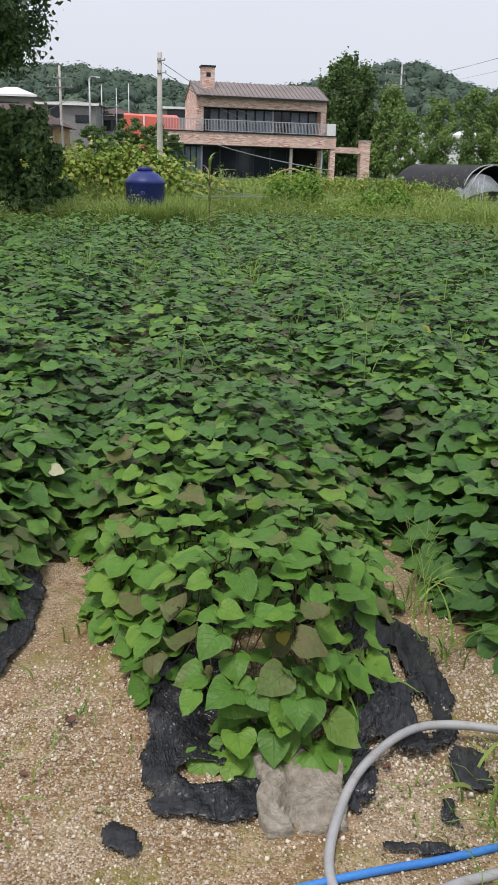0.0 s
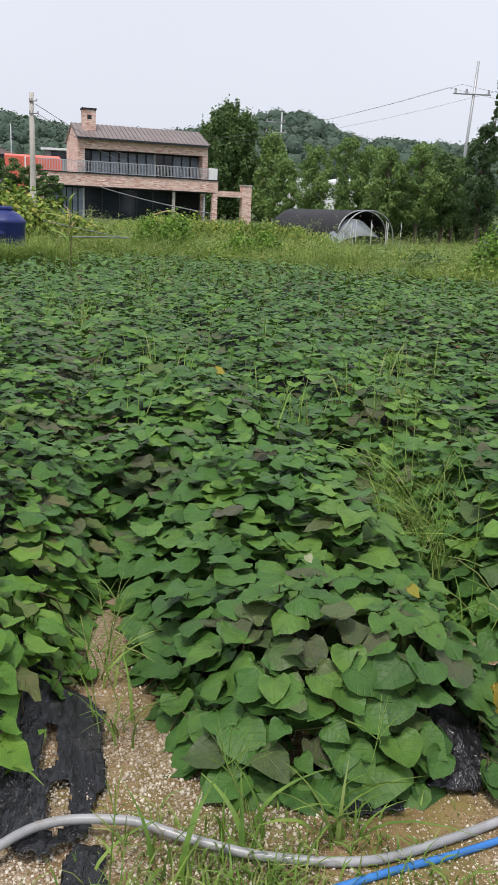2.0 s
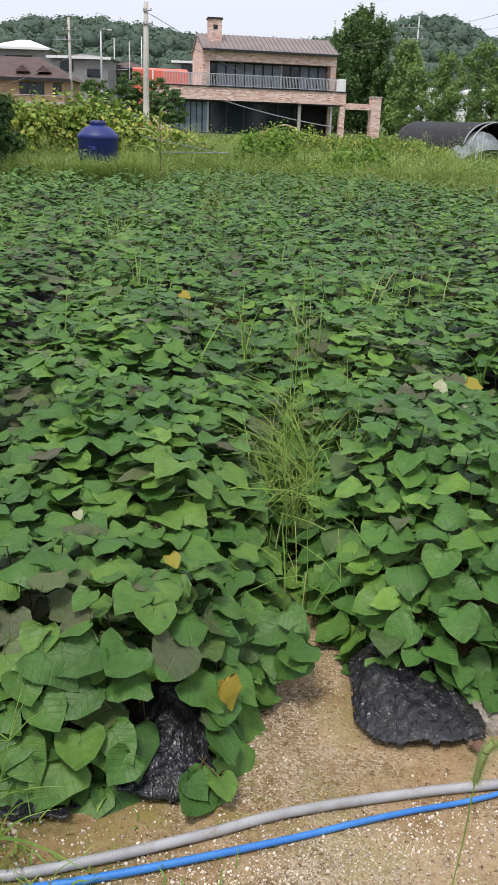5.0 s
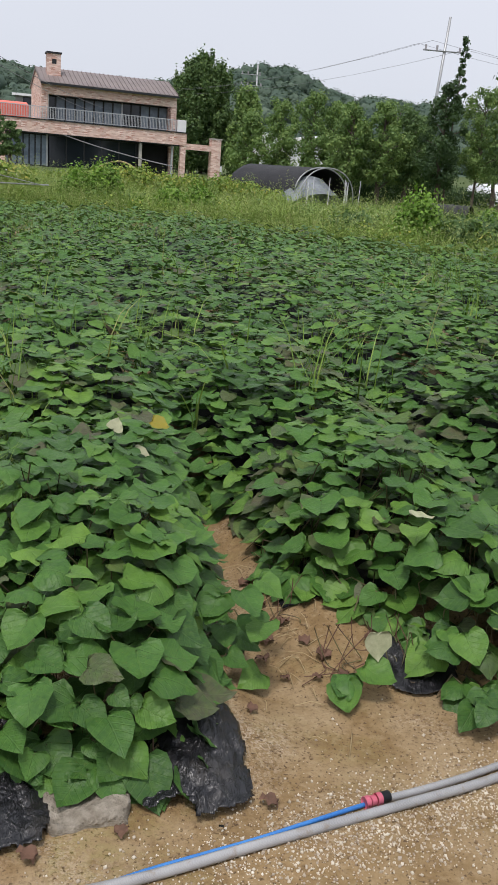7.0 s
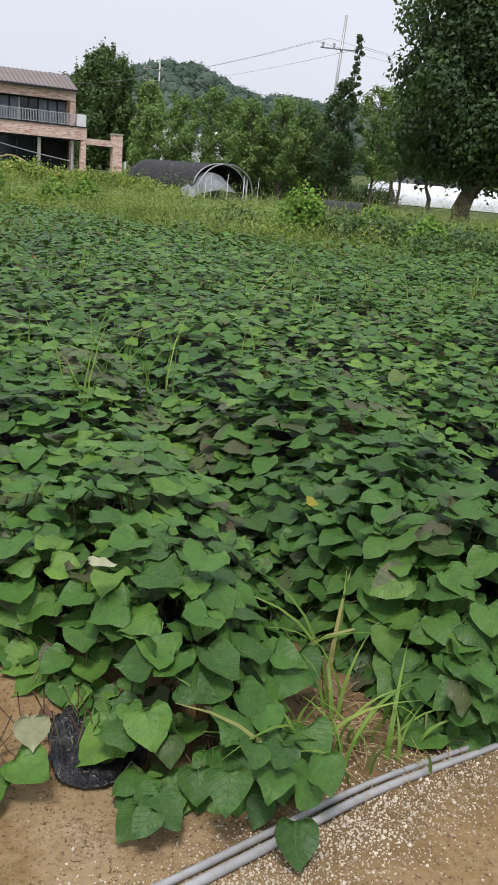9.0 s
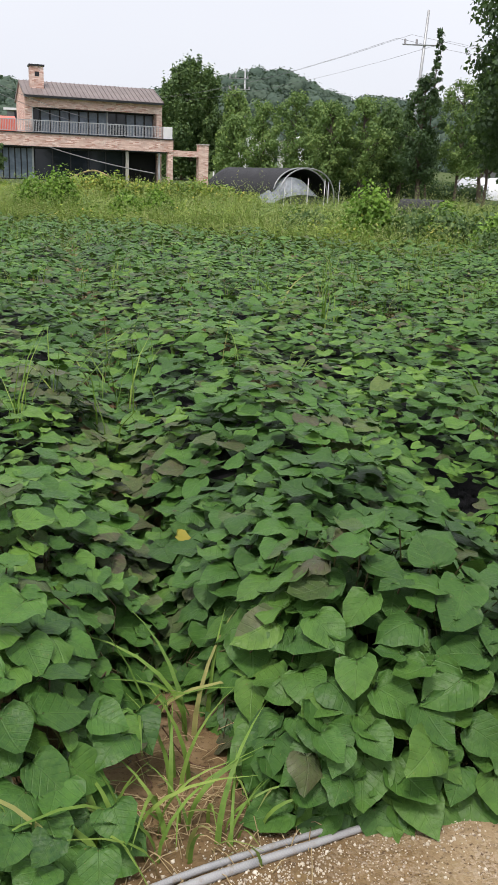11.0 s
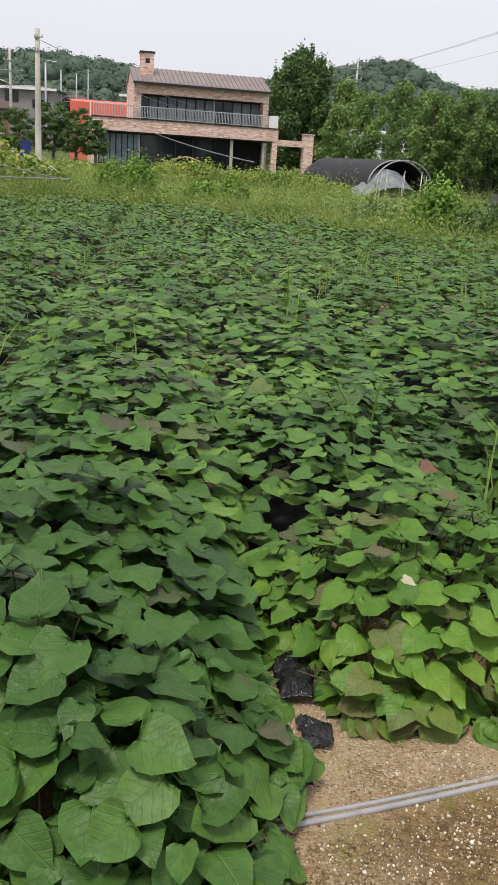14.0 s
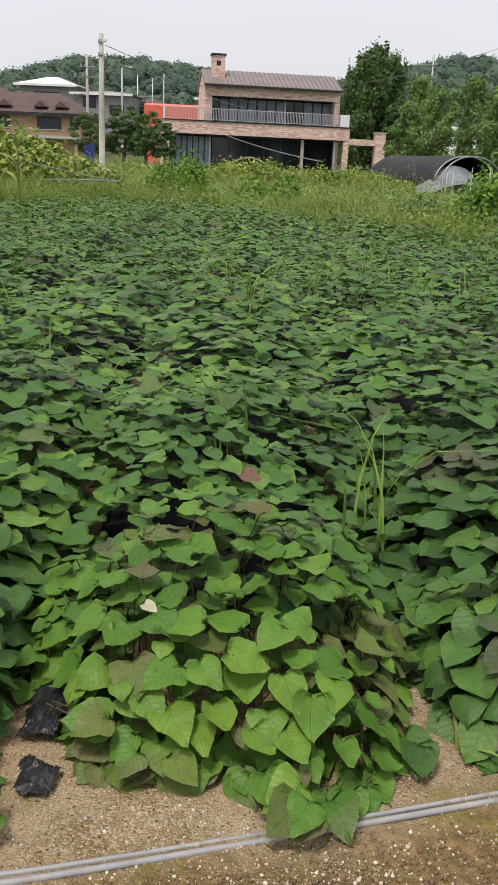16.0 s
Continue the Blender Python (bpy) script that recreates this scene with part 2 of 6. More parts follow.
M = {
    "soil": soil_material(),
    "film": film_material(),
    "film_dusty": film_material("dusty_black_film", 0.75, 0.15),
    "leaf": foliage("sweet_potato_leaf", (0.022, 0.064, 0.017), (0.055, 0.141, 0.026), (0.145, 0.264, 0.041), (0.078, 0.048, 0.046), 0.06, 0.75, 1.2, 0.44, True, 0.08),
    "leaf_light": foliage("young_leaf", (0.040, 0.112, 0.016), (0.083, 0.192, 0.025), (0.165, 0.280, 0.036), (0.125, 0.075, 0.052), 0.16, 0.6, 1.4, 0.45, True, 0.10),
    "leaf_dark": foliage("dark_leaf", (0.021, 0.060, 0.016), (0.052, 0.131, 0.025), (0.112, 0.208, 0.034), (0.085, 0.060, 0.050), 0.03, 0.5, 1.2, 0.44, True, 0.07),
    "yellow_leaf": foliage("yellowed_leaf", (0.20, 0.23, 0.035), (0.31, 0.27, 0.04), (0.42, 0.24, 0.03), (0.24, 0.22, 0.05), 0.1, 0.0, 5.0, 0.5, True),
    "pale_leaf": surface("dried_leaf", (0.26, 0.28, 0.16), (0.40, 0.40, 0.26), 14, 0.8, 0.4, 0.004, 90),
    "brown_leaf": surface("withered_leaf", (0.09, 0.05, 0.032), (0.16, 0.085, 0.055), 14, 0.8, 0.5, 0.004, 90),
    "stem": surface("vine_stem", (0.10, 0.05, 0.04), (0.13, 0.14, 0.05), 12, 0.6),
    "straw": surface("dry_straw", (0.30, 0.22, 0.11), (0.42, 0.33, 0.18), 12, 0.8),
    "grass": foliage("grass", (0.075, 0.135, 0.03), (0.235, 0.345, 0.075), (0.42, 0.49, 0.14), (0.42, 0.36, 0.18), 0.14, 0.2, 2.2, 0.6),
    "weed": foliage("weed_blade", (0.075, 0.16, 0.028), (0.16, 0.275, 0.048), (0.30, 0.39, 0.09), (0.36, 0.30, 0.13), 0.16, 0.0, 6.0, 0.5),
    "fox": foliage("foxtail_bristle", (0.20, 0.28, 0.08), (0.32, 0.40, 0.14), (0.46, 0.50, 0.22), (0.40, 0.36, 0.18), 0.1, 0.0, 6.0, 0.6),
    "vine": foliage("climbing_vine", (0.065, 0.140, 0.028), (0.20, 0.31, 0.055), (0.42, 0.48, 0.085), (0.60, 0.50, 0.12), 0.16, 0.4, 0.5, 0.5),
    "bush": foliage("bush_leaf", (0.065, 0.14, 0.022), (0.15, 0.29, 0.038), (0.27, 0.43, 0.065), (0.2, 0.3, 0.06), 0.05, 0.0, 2.0, 0.5),
    "tree": foliage("tree_leaf", (0.040, 0.080, 0.034), (0.085, 0.150, 0.056), (0.205, 0.295, 0.10), (0.18, 0.25, 0.07), 0.08, 0.0, 0.9, 0.6),
    "tree_light": foliage("light_tree_leaf", (0.075, 0.140, 0.050), (0.17, 0.27, 0.085), (0.29, 0.40, 0.12), (0.30, 0.37, 0.09), 0.08, 0.0, 0.6, 0.6),
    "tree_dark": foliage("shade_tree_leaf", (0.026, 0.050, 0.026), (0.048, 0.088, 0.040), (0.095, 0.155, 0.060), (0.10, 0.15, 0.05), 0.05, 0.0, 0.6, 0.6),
    # distance haze is painted into these greyed blue-green leaf tones
    "wood_far": foliage("far_wood_haze", (0.064, 0.098, 0.080), (0.090, 0.130, 0.102), (0.130, 0.172, 0.124), (0.11, 0.15, 0.11), 0.1, 0.0, 0.04, 0.9, False, 0.1, 0.05),
    "bark": surface("bark", (0.07, 0.055, 0.04), (0.14, 0.11, 0.085), 4, 0.9, 0.6, 0.03, 25),
    "concrete": surface("weathered_concrete", (0.36, 0.34, 0.30), (0.50, 0.48, 0.44), 5, 0.85, 0.5, 0.01, 60),
    "block": surface("concrete_block", (0.20, 0.172, 0.13), (0.42, 0.375, 0.305), 22, 0.9, 1.0, 0.02, 60),
    "hose": hose_material(),
    "hose_blue": surface("blue_hose", (0.02, 0.13, 0.42), (0.05, 0.22, 0.55), 9, 0.4, 0.15, 0.002, 200, 0.0, 0.5),
    "pink": surface("pink_plastic", (0.72, 0.13, 0.20), (0.78, 0.2, 0.27), 20, 0.4),
    "tank": surface("blue_plastic", (0.015, 0.024, 0.13), (0.024, 0.04, 0.18), 2, 0.45, 0.2, 0.01, 12),
    "brick": brick_material("mottled_brick"),
    "roof": surface("seamed_metal_roof", (0.20, 0.165, 0.16), (0.26, 0.22, 0.21), 0.8, 0.55, 0.2, 0.01, 6, 0.2),
    "dark": surface("dark_frame", (0.012, 0.014, 0.017), (0.02, 0.022, 0.026), 2, 0.5),
    # near-black colour that holds the indoor shade
    "shade_room": surface("interior_shade_paint", (0.022, 0.024, 0.027), (0.035, 0.036, 0.04), 1, 0.8),
    "glass": glass_material("window_glass", (0.02, 0.026, 0.034)),
    # curtain behind glass, with the sky's bluish reflection painted into its colour
    "curtain": surface("curtain_sky_tint_pane", (0.10, 0.135, 0.18), (0.20, 0.25, 0.31), 1.3, 0.35, 0.2, 0.02, 3),
    "rail": surface("grey_rail_paint", (0.38, 0.40, 0.43), (0.46, 0.48, 0.5), 3, 0.5),
    "white": surface("white_paint", (0.70, 0.71, 0.72), (0.80, 0.80, 0.80), 2, 0.6),
    "red": surface("red_panel", (0.66, 0.13, 0.085), (0.74, 0.17, 0.12), 0.8, 0.6),
    "tile_brown": surface("brown_roof_tile", (0.075, 0.048, 0.045), (0.12, 0.08, 0.075), 1.0, 0.75, 0.5, 0.05, 8),
    "wall_tan": surface("tan_brick_wall", (0.36, 0.235, 0.15), (0.46, 0.31, 0.21), 1.0, 0.85, 0.4, 0.02, 10),
    "wall_grey": surface("grey_wall", (0.20, 0.20, 0.20), (0.30, 0.29, 0.285), 0.6, 0.85),
    "galv": surface("galvanised_steel", (0.34, 0.35, 0.36), (0.44, 0.45, 0.46), 6, 0.45, 0.2, 0.003, 40, 0.4),
    "net": surface("black_shade_net", (0.012, 0.012, 0.014), (0.03, 0.03, 0.033), 1.5, 0.65, 0.6, 0.03, 18),
    "clear": surface("cloudy_plastic_sheet", (0.15, 0.17, 0.18), (0.30, 0.33, 0.35), 1.6, 0.25, 0.7, 0.05, 7, 0.0, 0.6),
    "white_sheet": surface("white_plastic_sheet", (0.66, 0.69, 0.74), (0.78, 0.8, 0.83), 0.8, 0.4, 0.4, 0.04, 5),
    "wire": surface("black_wire", (0.16, 0.16, 0.17), (0.24, 0.24, 0.25), 2, 0.6),
    "crumb": foliage("soil_crumb", (0.11, 0.068, 0.034), (0.21, 0.14, 0.075), (0.36, 0.27, 0.165), (0.10, 0.065, 0.04), 0.2, 0.0, 4.0, 0.8, False, 0.0),
    "pebble": foliage("grit", (0.30, 0.235, 0.165), (0.56, 0.49, 0.38), (0.80, 0.75, 0.64), (0.17, 0.11, 0.07), 0.16, 0.0, 4.0, 0.7, False, 0.0),
}


# ---- mesh helpers ----
def mesh_object(name, verts, tris, material, parent=None, label="", smooth=False, uv=None):
    """One mesh object from arrays of corners and triangles."""
    verts, tris = np.asarray(verts, np.float32), np.asarray(tris, np.int32)
    me = bpy.data.meshes.new(name)
    me.vertices.add(len(verts))
    me.vertices.foreach_set("co", verts.ravel())
    me.loops.add(tris.size)
    me.loops.foreach_set("vertex_index", tris.ravel())
    me.polygons.add(len(tris))
    me.polygons.foreach_set("loop_start", np.arange(0, tris.size, 3, dtype=np.int32))
    if smooth:
        me.polygons.foreach_set("use_smooth", np.ones(len(tris), bool))
    if uv is not None:
        me.uv_layers.new(name="UVMap").data.foreach_set("uv", np.asarray(uv, np.float32)[tris.ravel()].ravel())
    me.update(calc_edges=True)
    me.materials.append(material)
    ob = new(name, me)
    ob.parent = parent
    if label:
        ob["label"] = label
    return ob


def part(name, bm, material, parent=None, label="", smooth=False):
    """Links a bmesh as one mesh object under a thing or under a part."""
    me = bpy.data.meshes.new(name)
    bmesh.ops.recalc_face_normals(bm, faces=bm.faces)
    for f in bm.faces:
        f.smooth = smooth
    bm.to_mesh(me)
    bm.free()
    me.materials.append(material)
    ob = new(name, me)
    ob.parent = parent
    if label:
        ob["label"] = label
    return ob


def empty(name, at, label, category, group="", kind="", turn=0.0):
    ob = new(name)
    ob.matrix_world = pose(*at, 0, 0, turn)
    return tagged(ob, label, category, group, kind)


def box(bm, x0, x1, y0, y1, z0, z1, bevel=0.0):
    made = bmesh.ops.create_cube(bm, size=1)["verts"]
    for v in made:
        v.co = Vector(((x0 + x1) / 2 + v.co.x * (x1 - x0), (y0 + y1) / 2 + v.co.y * (y1 - y0), (z0 + z1) / 2 + v.co.z * (z1 - z0)))
    if bevel:
        edges = list({e for v in made for e in v.link_edges})
        bmesh.ops.bevel(bm, geom=edges, offset=bevel, segments=2, profile=0.5, affect="EDGES")
    return bm


def boxed(name, spans, material, parent, label="", bevel=0.0):
    return part(name, box(bmesh.new(), *spans, bevel), material, parent, label)


def tube_arrays(points, radii, sides=8, closed_ends=True):
    """Corners and triangles of a tube along points."""
    p = [Vector(q) for q in points]
    verts, tris = [], []
    ref = Vector((0.13, 0.21, 1.0))
    for i, q in enumerate(p):
        d = (p[min(i + 1, len(p) - 1)] - p[max(i - 1, 0)]).normalized()
        a = d.cross(ref if abs(d.dot(ref.normalized())) < 0.95 else Vector((1, 0, 0))).normalized()
        b = d.cross(a)
        r = radii[i] if isinstance(radii, (list, tuple)) else radii
        for k in range(sides):
            w = 2 * math.pi * k / sides
            verts.append(q + (a * math.cos(w) + b * math.sin(w)) * r)
        if i:
            for k in range(sides):
                j = (k + 1) % sides
                o, n = (i - 1) * sides, i * sides
                tris += [(o + k, o + j, n + j), (o + k, n + j, n + k)]
    if closed_ends:
        for base in (0, (len(p) - 1) * sides):
            tris += [(base, base + k, base + k + 1) for k in range(1, sides - 1)]
    return verts, tris


def tube(name, points, radii, material, parent=None, label="", sides=8):
    v, t = tube_arrays(points, radii, sides)
    return mesh_object(name, v, t, material, parent, label, True)


def joined(arrays):
    """Several (corners, triangles) as one."""
    vs, ts, n = [], [], 0
    for v, t in arrays:
        vs.append(np.asarray(v, float)), ts.append(np.asarray(t, int) + n)
        n += len(v)
    return np.concatenate(vs), np.concatenate(ts)


def smooth_line(points, steps=6):
    """A Catmull-Rom line through the points."""
    p = [Vector(points[0])] + [Vector(q) for q in points] + [Vector(points[-1])]
    out = []
    for i in range(1, len(p) - 2):
        for k in range(steps):
            t = k / steps
            out.append(0.5 * (2 * p[i] + (p[i + 1] - p[i - 1]) * t + (2 * p[i - 1] - 5 * p[i] + 4 * p[i + 1] - p[i + 2]) * t * t
                              + (3 * p[i] - p[i - 1] - 3 * p[i + 1] + p[i + 2]) * t ** 3))
    return out + [p[-2]]


def ripple(x, y, scale, seed=0.0):
    """Smooth uneven number about -1 to 1, for arrays."""
    s = seed * 1.7
    return (np.sin(x * 1.0 * scale + s + 1.3 * np.sin(y * 0.7 * scale + s)) + np.sin(y * 1.27 * scale - 2.1 * s + 1.1 * np.sin(x * 0.83 * scale + 2 + s))
            + 0.6 * np.sin((x + y) * 2.13 * scale + s) + 0.5 * np.sin((x - 1.3 * y) * 2.9 * scale + 3 * s)) / 2.6


# ---- the field's plan ----
# bed: middle at its front, front edge, leaf tone
BEDS = [(-1.38, 1.88, "leaf"), (-0.25, 1.40, "leaf_light"), (0.95, 1.61, "leaf_dark"), (2.06, 2.02, "leaf"), (3.12, 2.34, "leaf"), (4.30, 2.46, "leaf_dark"), (5.29, 3.10, "leaf_light"), (6.3, 3.3, "leaf_dark")]
BEDS = [(-1.38 - 1.1 * k, 2.0 + 0.12 * k, "leaf") for k in range(8, 0, -1)] + BEDS + [(6.3 + 1.1 * k, 3.3 + 0.33 * k, "leaf") for k in range(1, 12)]
BC, BF = np.array([b[0] for b in BEDS]), np.array([b[1] for b in BEDS])
FRONT_HALF = {-1.38: 0.52, -0.25: 0.21, 2.06: 0.31, 3.12: 0.34, 4.30: 0.58, 5.29: 0.43}  # beds whose front tapers
FRONT = np.array([FRONT_HALF.get(b[0], 0.40) for b in BEDS])
LEAF_SIZE = np.array([{-0.25: 0.84, 0.95: 1.08, 2.06: 1.0, 3.12: 1.0, 4.30: 1.08, 5.29: 0.86, 6.3: 1.05}.get(b[0], 1.0) for b in BEDS])
LEAN = 0.075  # the beds run a little to the side


def bed_of(x, y):
    s = np.asarray(x) + LEAN * (np.asarray(y) - 2.3)
    i = np.abs(s[..., None] - BC).argmin(-1)
    return i, s - BC[i], y - BF[i]


def far_edge(x):
    return np.interp(x, [-12, -5, -3, -1, 1, 3.5, 6.5, 8, 10, 14.5, 22], [19, 20.2, 20.8, 24, 25, 24, 20, 17.5, 17.5, 21, 23]) + 0.5 * ripple(x, x * 0, 0.9)


def terrain(x, y):
    """Bare ground: beds as low ridges in the field, rising gently to the houses behind."""
    x, y = np.asarray(x, float), np.asarray(y, float)
    i, dx, d = bed_of(x, y)
    ridge = np.clip(1 - (np.abs(dx) / 0.5) ** 2.5, 0, 1) * np.clip((d - 0.10) / 0.4, 0, 1) * 0.12
    ridge = ridge * np.clip((far_edge(x) - y) / 1.5, 0, 1)
    rise = np.interp(y, [0, 26, 45, 70, 90, 200, 330, 1500], [0, 0, 0.5, 1.15, 1.25, 5.0, 14.0, 20.0])
    near = np.clip((40 - y) / 20, 0, 1)
    return ridge + rise + 0.012 * ripple(x, y, 4.0) * near + 0.02 * ripple(x, y, 1.1, 2) * near


def canopy(x, y):
    """Height of the leaf canopy above zero, and the depth into the bed from its front."""
    i, dx, d = bed_of(x, y)
    half = FRONT[i] + (0.58 - FRONT[i]) * np.clip(d / 0.7, 0, 1)
    depth = 0.98 - 0.5 * np.clip((d - 0.6) / 1.3, 0, 1)
    f = np.clip(d / 0.40, 0, 1)
    top = (0.41 + 0.05 * np.clip((d - 0.5) / 2, 0, 1)) * np.sqrt(np.clip(1 - (1 - f) ** 2, 0, 1))
    w = np.clip(np.abs(dx) / half, 0, 1.3)
    h = top * (1 - depth * w ** 3)
    h = h + (0.06 + 0.045 * np.clip((d - 1.0) / 2, 0, 1)) * ripple(x, y, 2.9, 1) * f + 0.055 * ripple(x, y, 6.3, 4) * f + 0.035 * ripple(x, y, 13.0, 6) * f
    # thin places: worn furrows and a gap in front of a bed
    thin = (np.exp(-(((x - 2.60) / 0.20) ** 2 + ((y - 2.45) / 0.42) ** 2)) + np.exp(-(((x - 2.82) / 0.22) ** 2 + ((y - 2.5) / 0.26) ** 2)) + 0.62 * np.exp(-(((x - 2.62 + 0.16 * (y - 2.6)) / 0.09) ** 2 + ((y - 3.35) / 0.7) ** 2))
            + np.exp(-(((x - 3.66) / 0.14) ** 2 + ((y - 2.7) / 0.25) ** 2)) + 0.8 * np.exp(-(((x + 0.82) / 0.12) ** 2 + ((y - 2.1) / 0.5) ** 2)) + 0.5 * np.exp(-(((x - 0.33) / 0.13) ** 2 + ((y - 2.3) / 0.5) ** 2)))
    thin = thin + 0.8 * np.exp(-(((x - 2.56) / 0.14) ** 2 + ((y - 3.4) / 0.28) ** 2))
    thin = thin + 0.6 * np.exp(-(((x - 4.86) / 0.08) ** 2 + ((y - 3.18) / 0.26) ** 2))
    thin = thin + 0.35 * np.exp(-(((x - 1.58) / 0.13) ** 2 + ((y - 3.1) / 0.5) ** 2))  # where fine grass has come up
    return h - 0.5 * thin, d


# ---- ground ----
def axis(lo, hi, fine, out_lo, out_hi):
    mid = np.arange(lo, hi, fine)
    up, step = [hi], fine
    while up[-1] < out_hi:
        step *= 1.22
        up.append(up[-1] + step)
    down, step = [lo], fine
    while down[-1] > out_lo:
        step *= 1.22
        down.append(down[-1] - step)
    return np.array(down[:0:-1] + list(mid) + up)


gx, gy = axis(-2.6, 7.6, 0.05, -900, 900), axis(0.6, 5.2, 0.05, -300, 1400)
GX, GY = np.meshgrid(gx, gy)
GZ = terrain(GX, GY)
nx, ny = len(gx), len(gy)
q = (np.arange(ny - 1)[:, None] * nx + np.arange(nx - 1)).ravel()
ground = mesh_object("ground", np.stack([GX.ravel(), GY.ravel(), GZ.ravel()], 1),
                     np.concatenate([np.stack([q, q + 1, q + nx + 1], 1), np.stack([q, q + nx + 1, q + nx], 1)]), M["soil"], None, "", True)
tagged(ground, "gritty sandy soil raised into planting beds", "ground", "", "structure")


def height(x, y):
    return float(terrain(np.array([x]), np.array([y]))[0])


# loose grit on the soil
ico = bmesh.new()
bmesh.ops.create_icosphere(ico, subdivisions=1, radius=1)
IV = np.array([v.co for v in ico.verts])
IT = np.array([[v.index for v in f.verts] for f in ico.faces])
ico.free()


def turns(n):
    """n random rotations."""
    qn = rng.normal(size=(n, 4))
    qn /= np.linalg.norm(qn, axis=1)[:, None]
    w, x, y, z = qn.T
    return np.stack([np.stack([1 - 2 * (y * y + z * z), 2 * (x * y - z * w), 2 * (x * z + y * w)], 1),
                     np.stack([2 * (x * y + z * w), 1 - 2 * (x * x + z * z), 2 * (y * z - x * w)], 1),
                     np.stack([2 * (x * z - y * w), 2 * (y * z + x * w), 1 - 2 * (x * x + y * y)], 1)], 1)


def spread(verts, tris, rot, size, at):
    """Copies of one small shape, turned, sized and placed, as one set of corners and triangles."""
    v = np.einsum("nij,kj->nki", rot * np.asarray(size)[:, None, None], verts) + at[:, None, :]
    t = tris[None] + (np.arange(len(at)) * len(verts))[:, None, None]
    return v.reshape(-1, 3), t.reshape(-1, 3)


n = 145000
px_ = rng.uniform(-1.6, 6.9, n)
py_ = 1.45 + 0.31 * px_ + rng.normal(0, 0.42, n)
by_hose = (px_ > 0.8) & (px_ < 4.3) & (rng.uniform(0, 1, n) < 0.5)  # a pale gritty band beside the hose
py_ = np.where(by_hose, 0.88 + 0.376 * px_ + rng.normal(0, 0.09, n), py_)
keep = (ripple(px_, py_, 2.3, 3) + rng.normal(0, 0.6, n) > -0.35 + (0.34 - 0.2 * by_hose) * px_.clip(0, 4.2) * np.where(px_ > 4.5, 0.35, 1.0)) & (py_ > 0.9 + 0.28 * px_)
px_, py_, by_hose = px_[keep], py_[keep], by_hose[keep]
size = (rng.gamma(2.2, 0.0009, len(px_)).clip(0, 0.0075) + 0.0013) * np.where(by_hose, 0.82, np.where(px_ < 1.0, 1.15, 0.78))
brown = (px_ + rng.normal(0, 0.5, len(px_)) > 2.0) & (px_ + rng.normal(0, 0.25, len(px_)) < 4.6) & ~by_hose
OV, OT = np.array([(1, 0, 0), (0, 0.9, 0), (-1, 0, 0), (0, -0.9, 0), (0, 0, 0.75), (0, 0, -0.75)]), np.array([(0, 1, 4), (1, 2, 4), (2, 3, 4), (3, 0, 4), (1, 0, 5), (2, 1, 5), (3, 2, 5), (0, 3, 5)])
for w, tone, label in ((~brown, "pebble", "pale coarse grit scattered over the soil"), (brown, "crumb", "brown soil crumbs scattered over the beds' feet")):
    v, t = spread(OV, OT, turns(int(w.sum())), size[w], np.stack([px_[w], py_[w], terrain(px_[w], py_[w]) + size[w] * 0.2], 1))
    tagged(mesh_object("grit", v, t, M[tone]), label, "grit", "", "stuff")


n = 11000
cx = rng.uniform(4.4, 6.4, n)
cy = 0.93 + 0.376 * cx - 0.06 - rng.gamma(1.5, 0.12, n)
cs = rng.gamma(2.0, 0.0014, n).clip(0.0012, 0.009)
v, t = spread(OV * np.array([1.2, 0.9, 0.8]), OT, turns(n), cs, np.stack([cx, cy, terrain(cx, cy) + cs * 0.25], 1))
pale = rng.uniform(0, 1, n) < 0.16
v2, t2 = spread(OV, OT, turns(int(pale.sum())), cs[pale] * 0.9, np.stack([cx[pale] + 0.02, cy[pale] + 0.015, terrain(cx[pale], cy[pale]) + cs[pale] * 0.4], 1))
tagged(mesh_object("grit", v2, t2, M["pebble"]), "pale small stones in dug brown soil", "grit", "", "stuff")
tagged(mesh_object("soil_clods", v, t, M["crumb"]), "brown crumbly clods of dug soil", "soil", "", "stuff")

# ---- sweet potato leaves ----
def leaf_shape(rows, fold, droop, wave=0.0, cup=0.0, columns=(0.55, 1.0)):
    """A heart-shaped leaf of length 1 from its stalk at the origin along +y: half outline rows of (across, along)."""
    verts, tris, uv = [], [], []

    def add(x, y):
        r = math.hypot(x, y - 0.3) / 0.6
        a = math.atan2(x, y - 0.3)
        z = fold * abs(x) - droop * max(y, 0) ** 2 + cup * (r * r - 0.3) + 0.75 * wave * r ** 3 * math.sin(5 * a + 17 * wave + (1.3 if x > 0 else 0))
        verts.append((x, y, z))
        uv.append((x, y))
        return len(verts) - 1
    spine = [add(0, 0)] + [add(0, r[1] * 0.95 + 0.05) for r in rows[1:]] + [add(0, 1.0)]
    for sgn in (1, -1):
        first = len(tris)
        lines = [spine]
        for f in columns:
            lines.append([add(sgn * r[0] * f, r[1] + (spine_y - r[1]) * (1 - f) ** 1.5) for r, spine_y in zip(rows, [0.0] + [verts[i][1] for i in spine[1:]])])
        for near_, far_ in zip(lines, lines[1:]):
            for k in range(len(rows) - 1):
                tris += [(near_[k], far_[k], far_[k + 1]), (near_[k], far_[k + 1], near_[k + 1])]
            tris.append((near_[len(rows) - 1], far_[-1], spine[-1]))
        if sgn < 0:
            tris[first:] = [t[::-1] for t in tris[first:]]
    return np.array(verts), np.array(tris), np.array(uv)


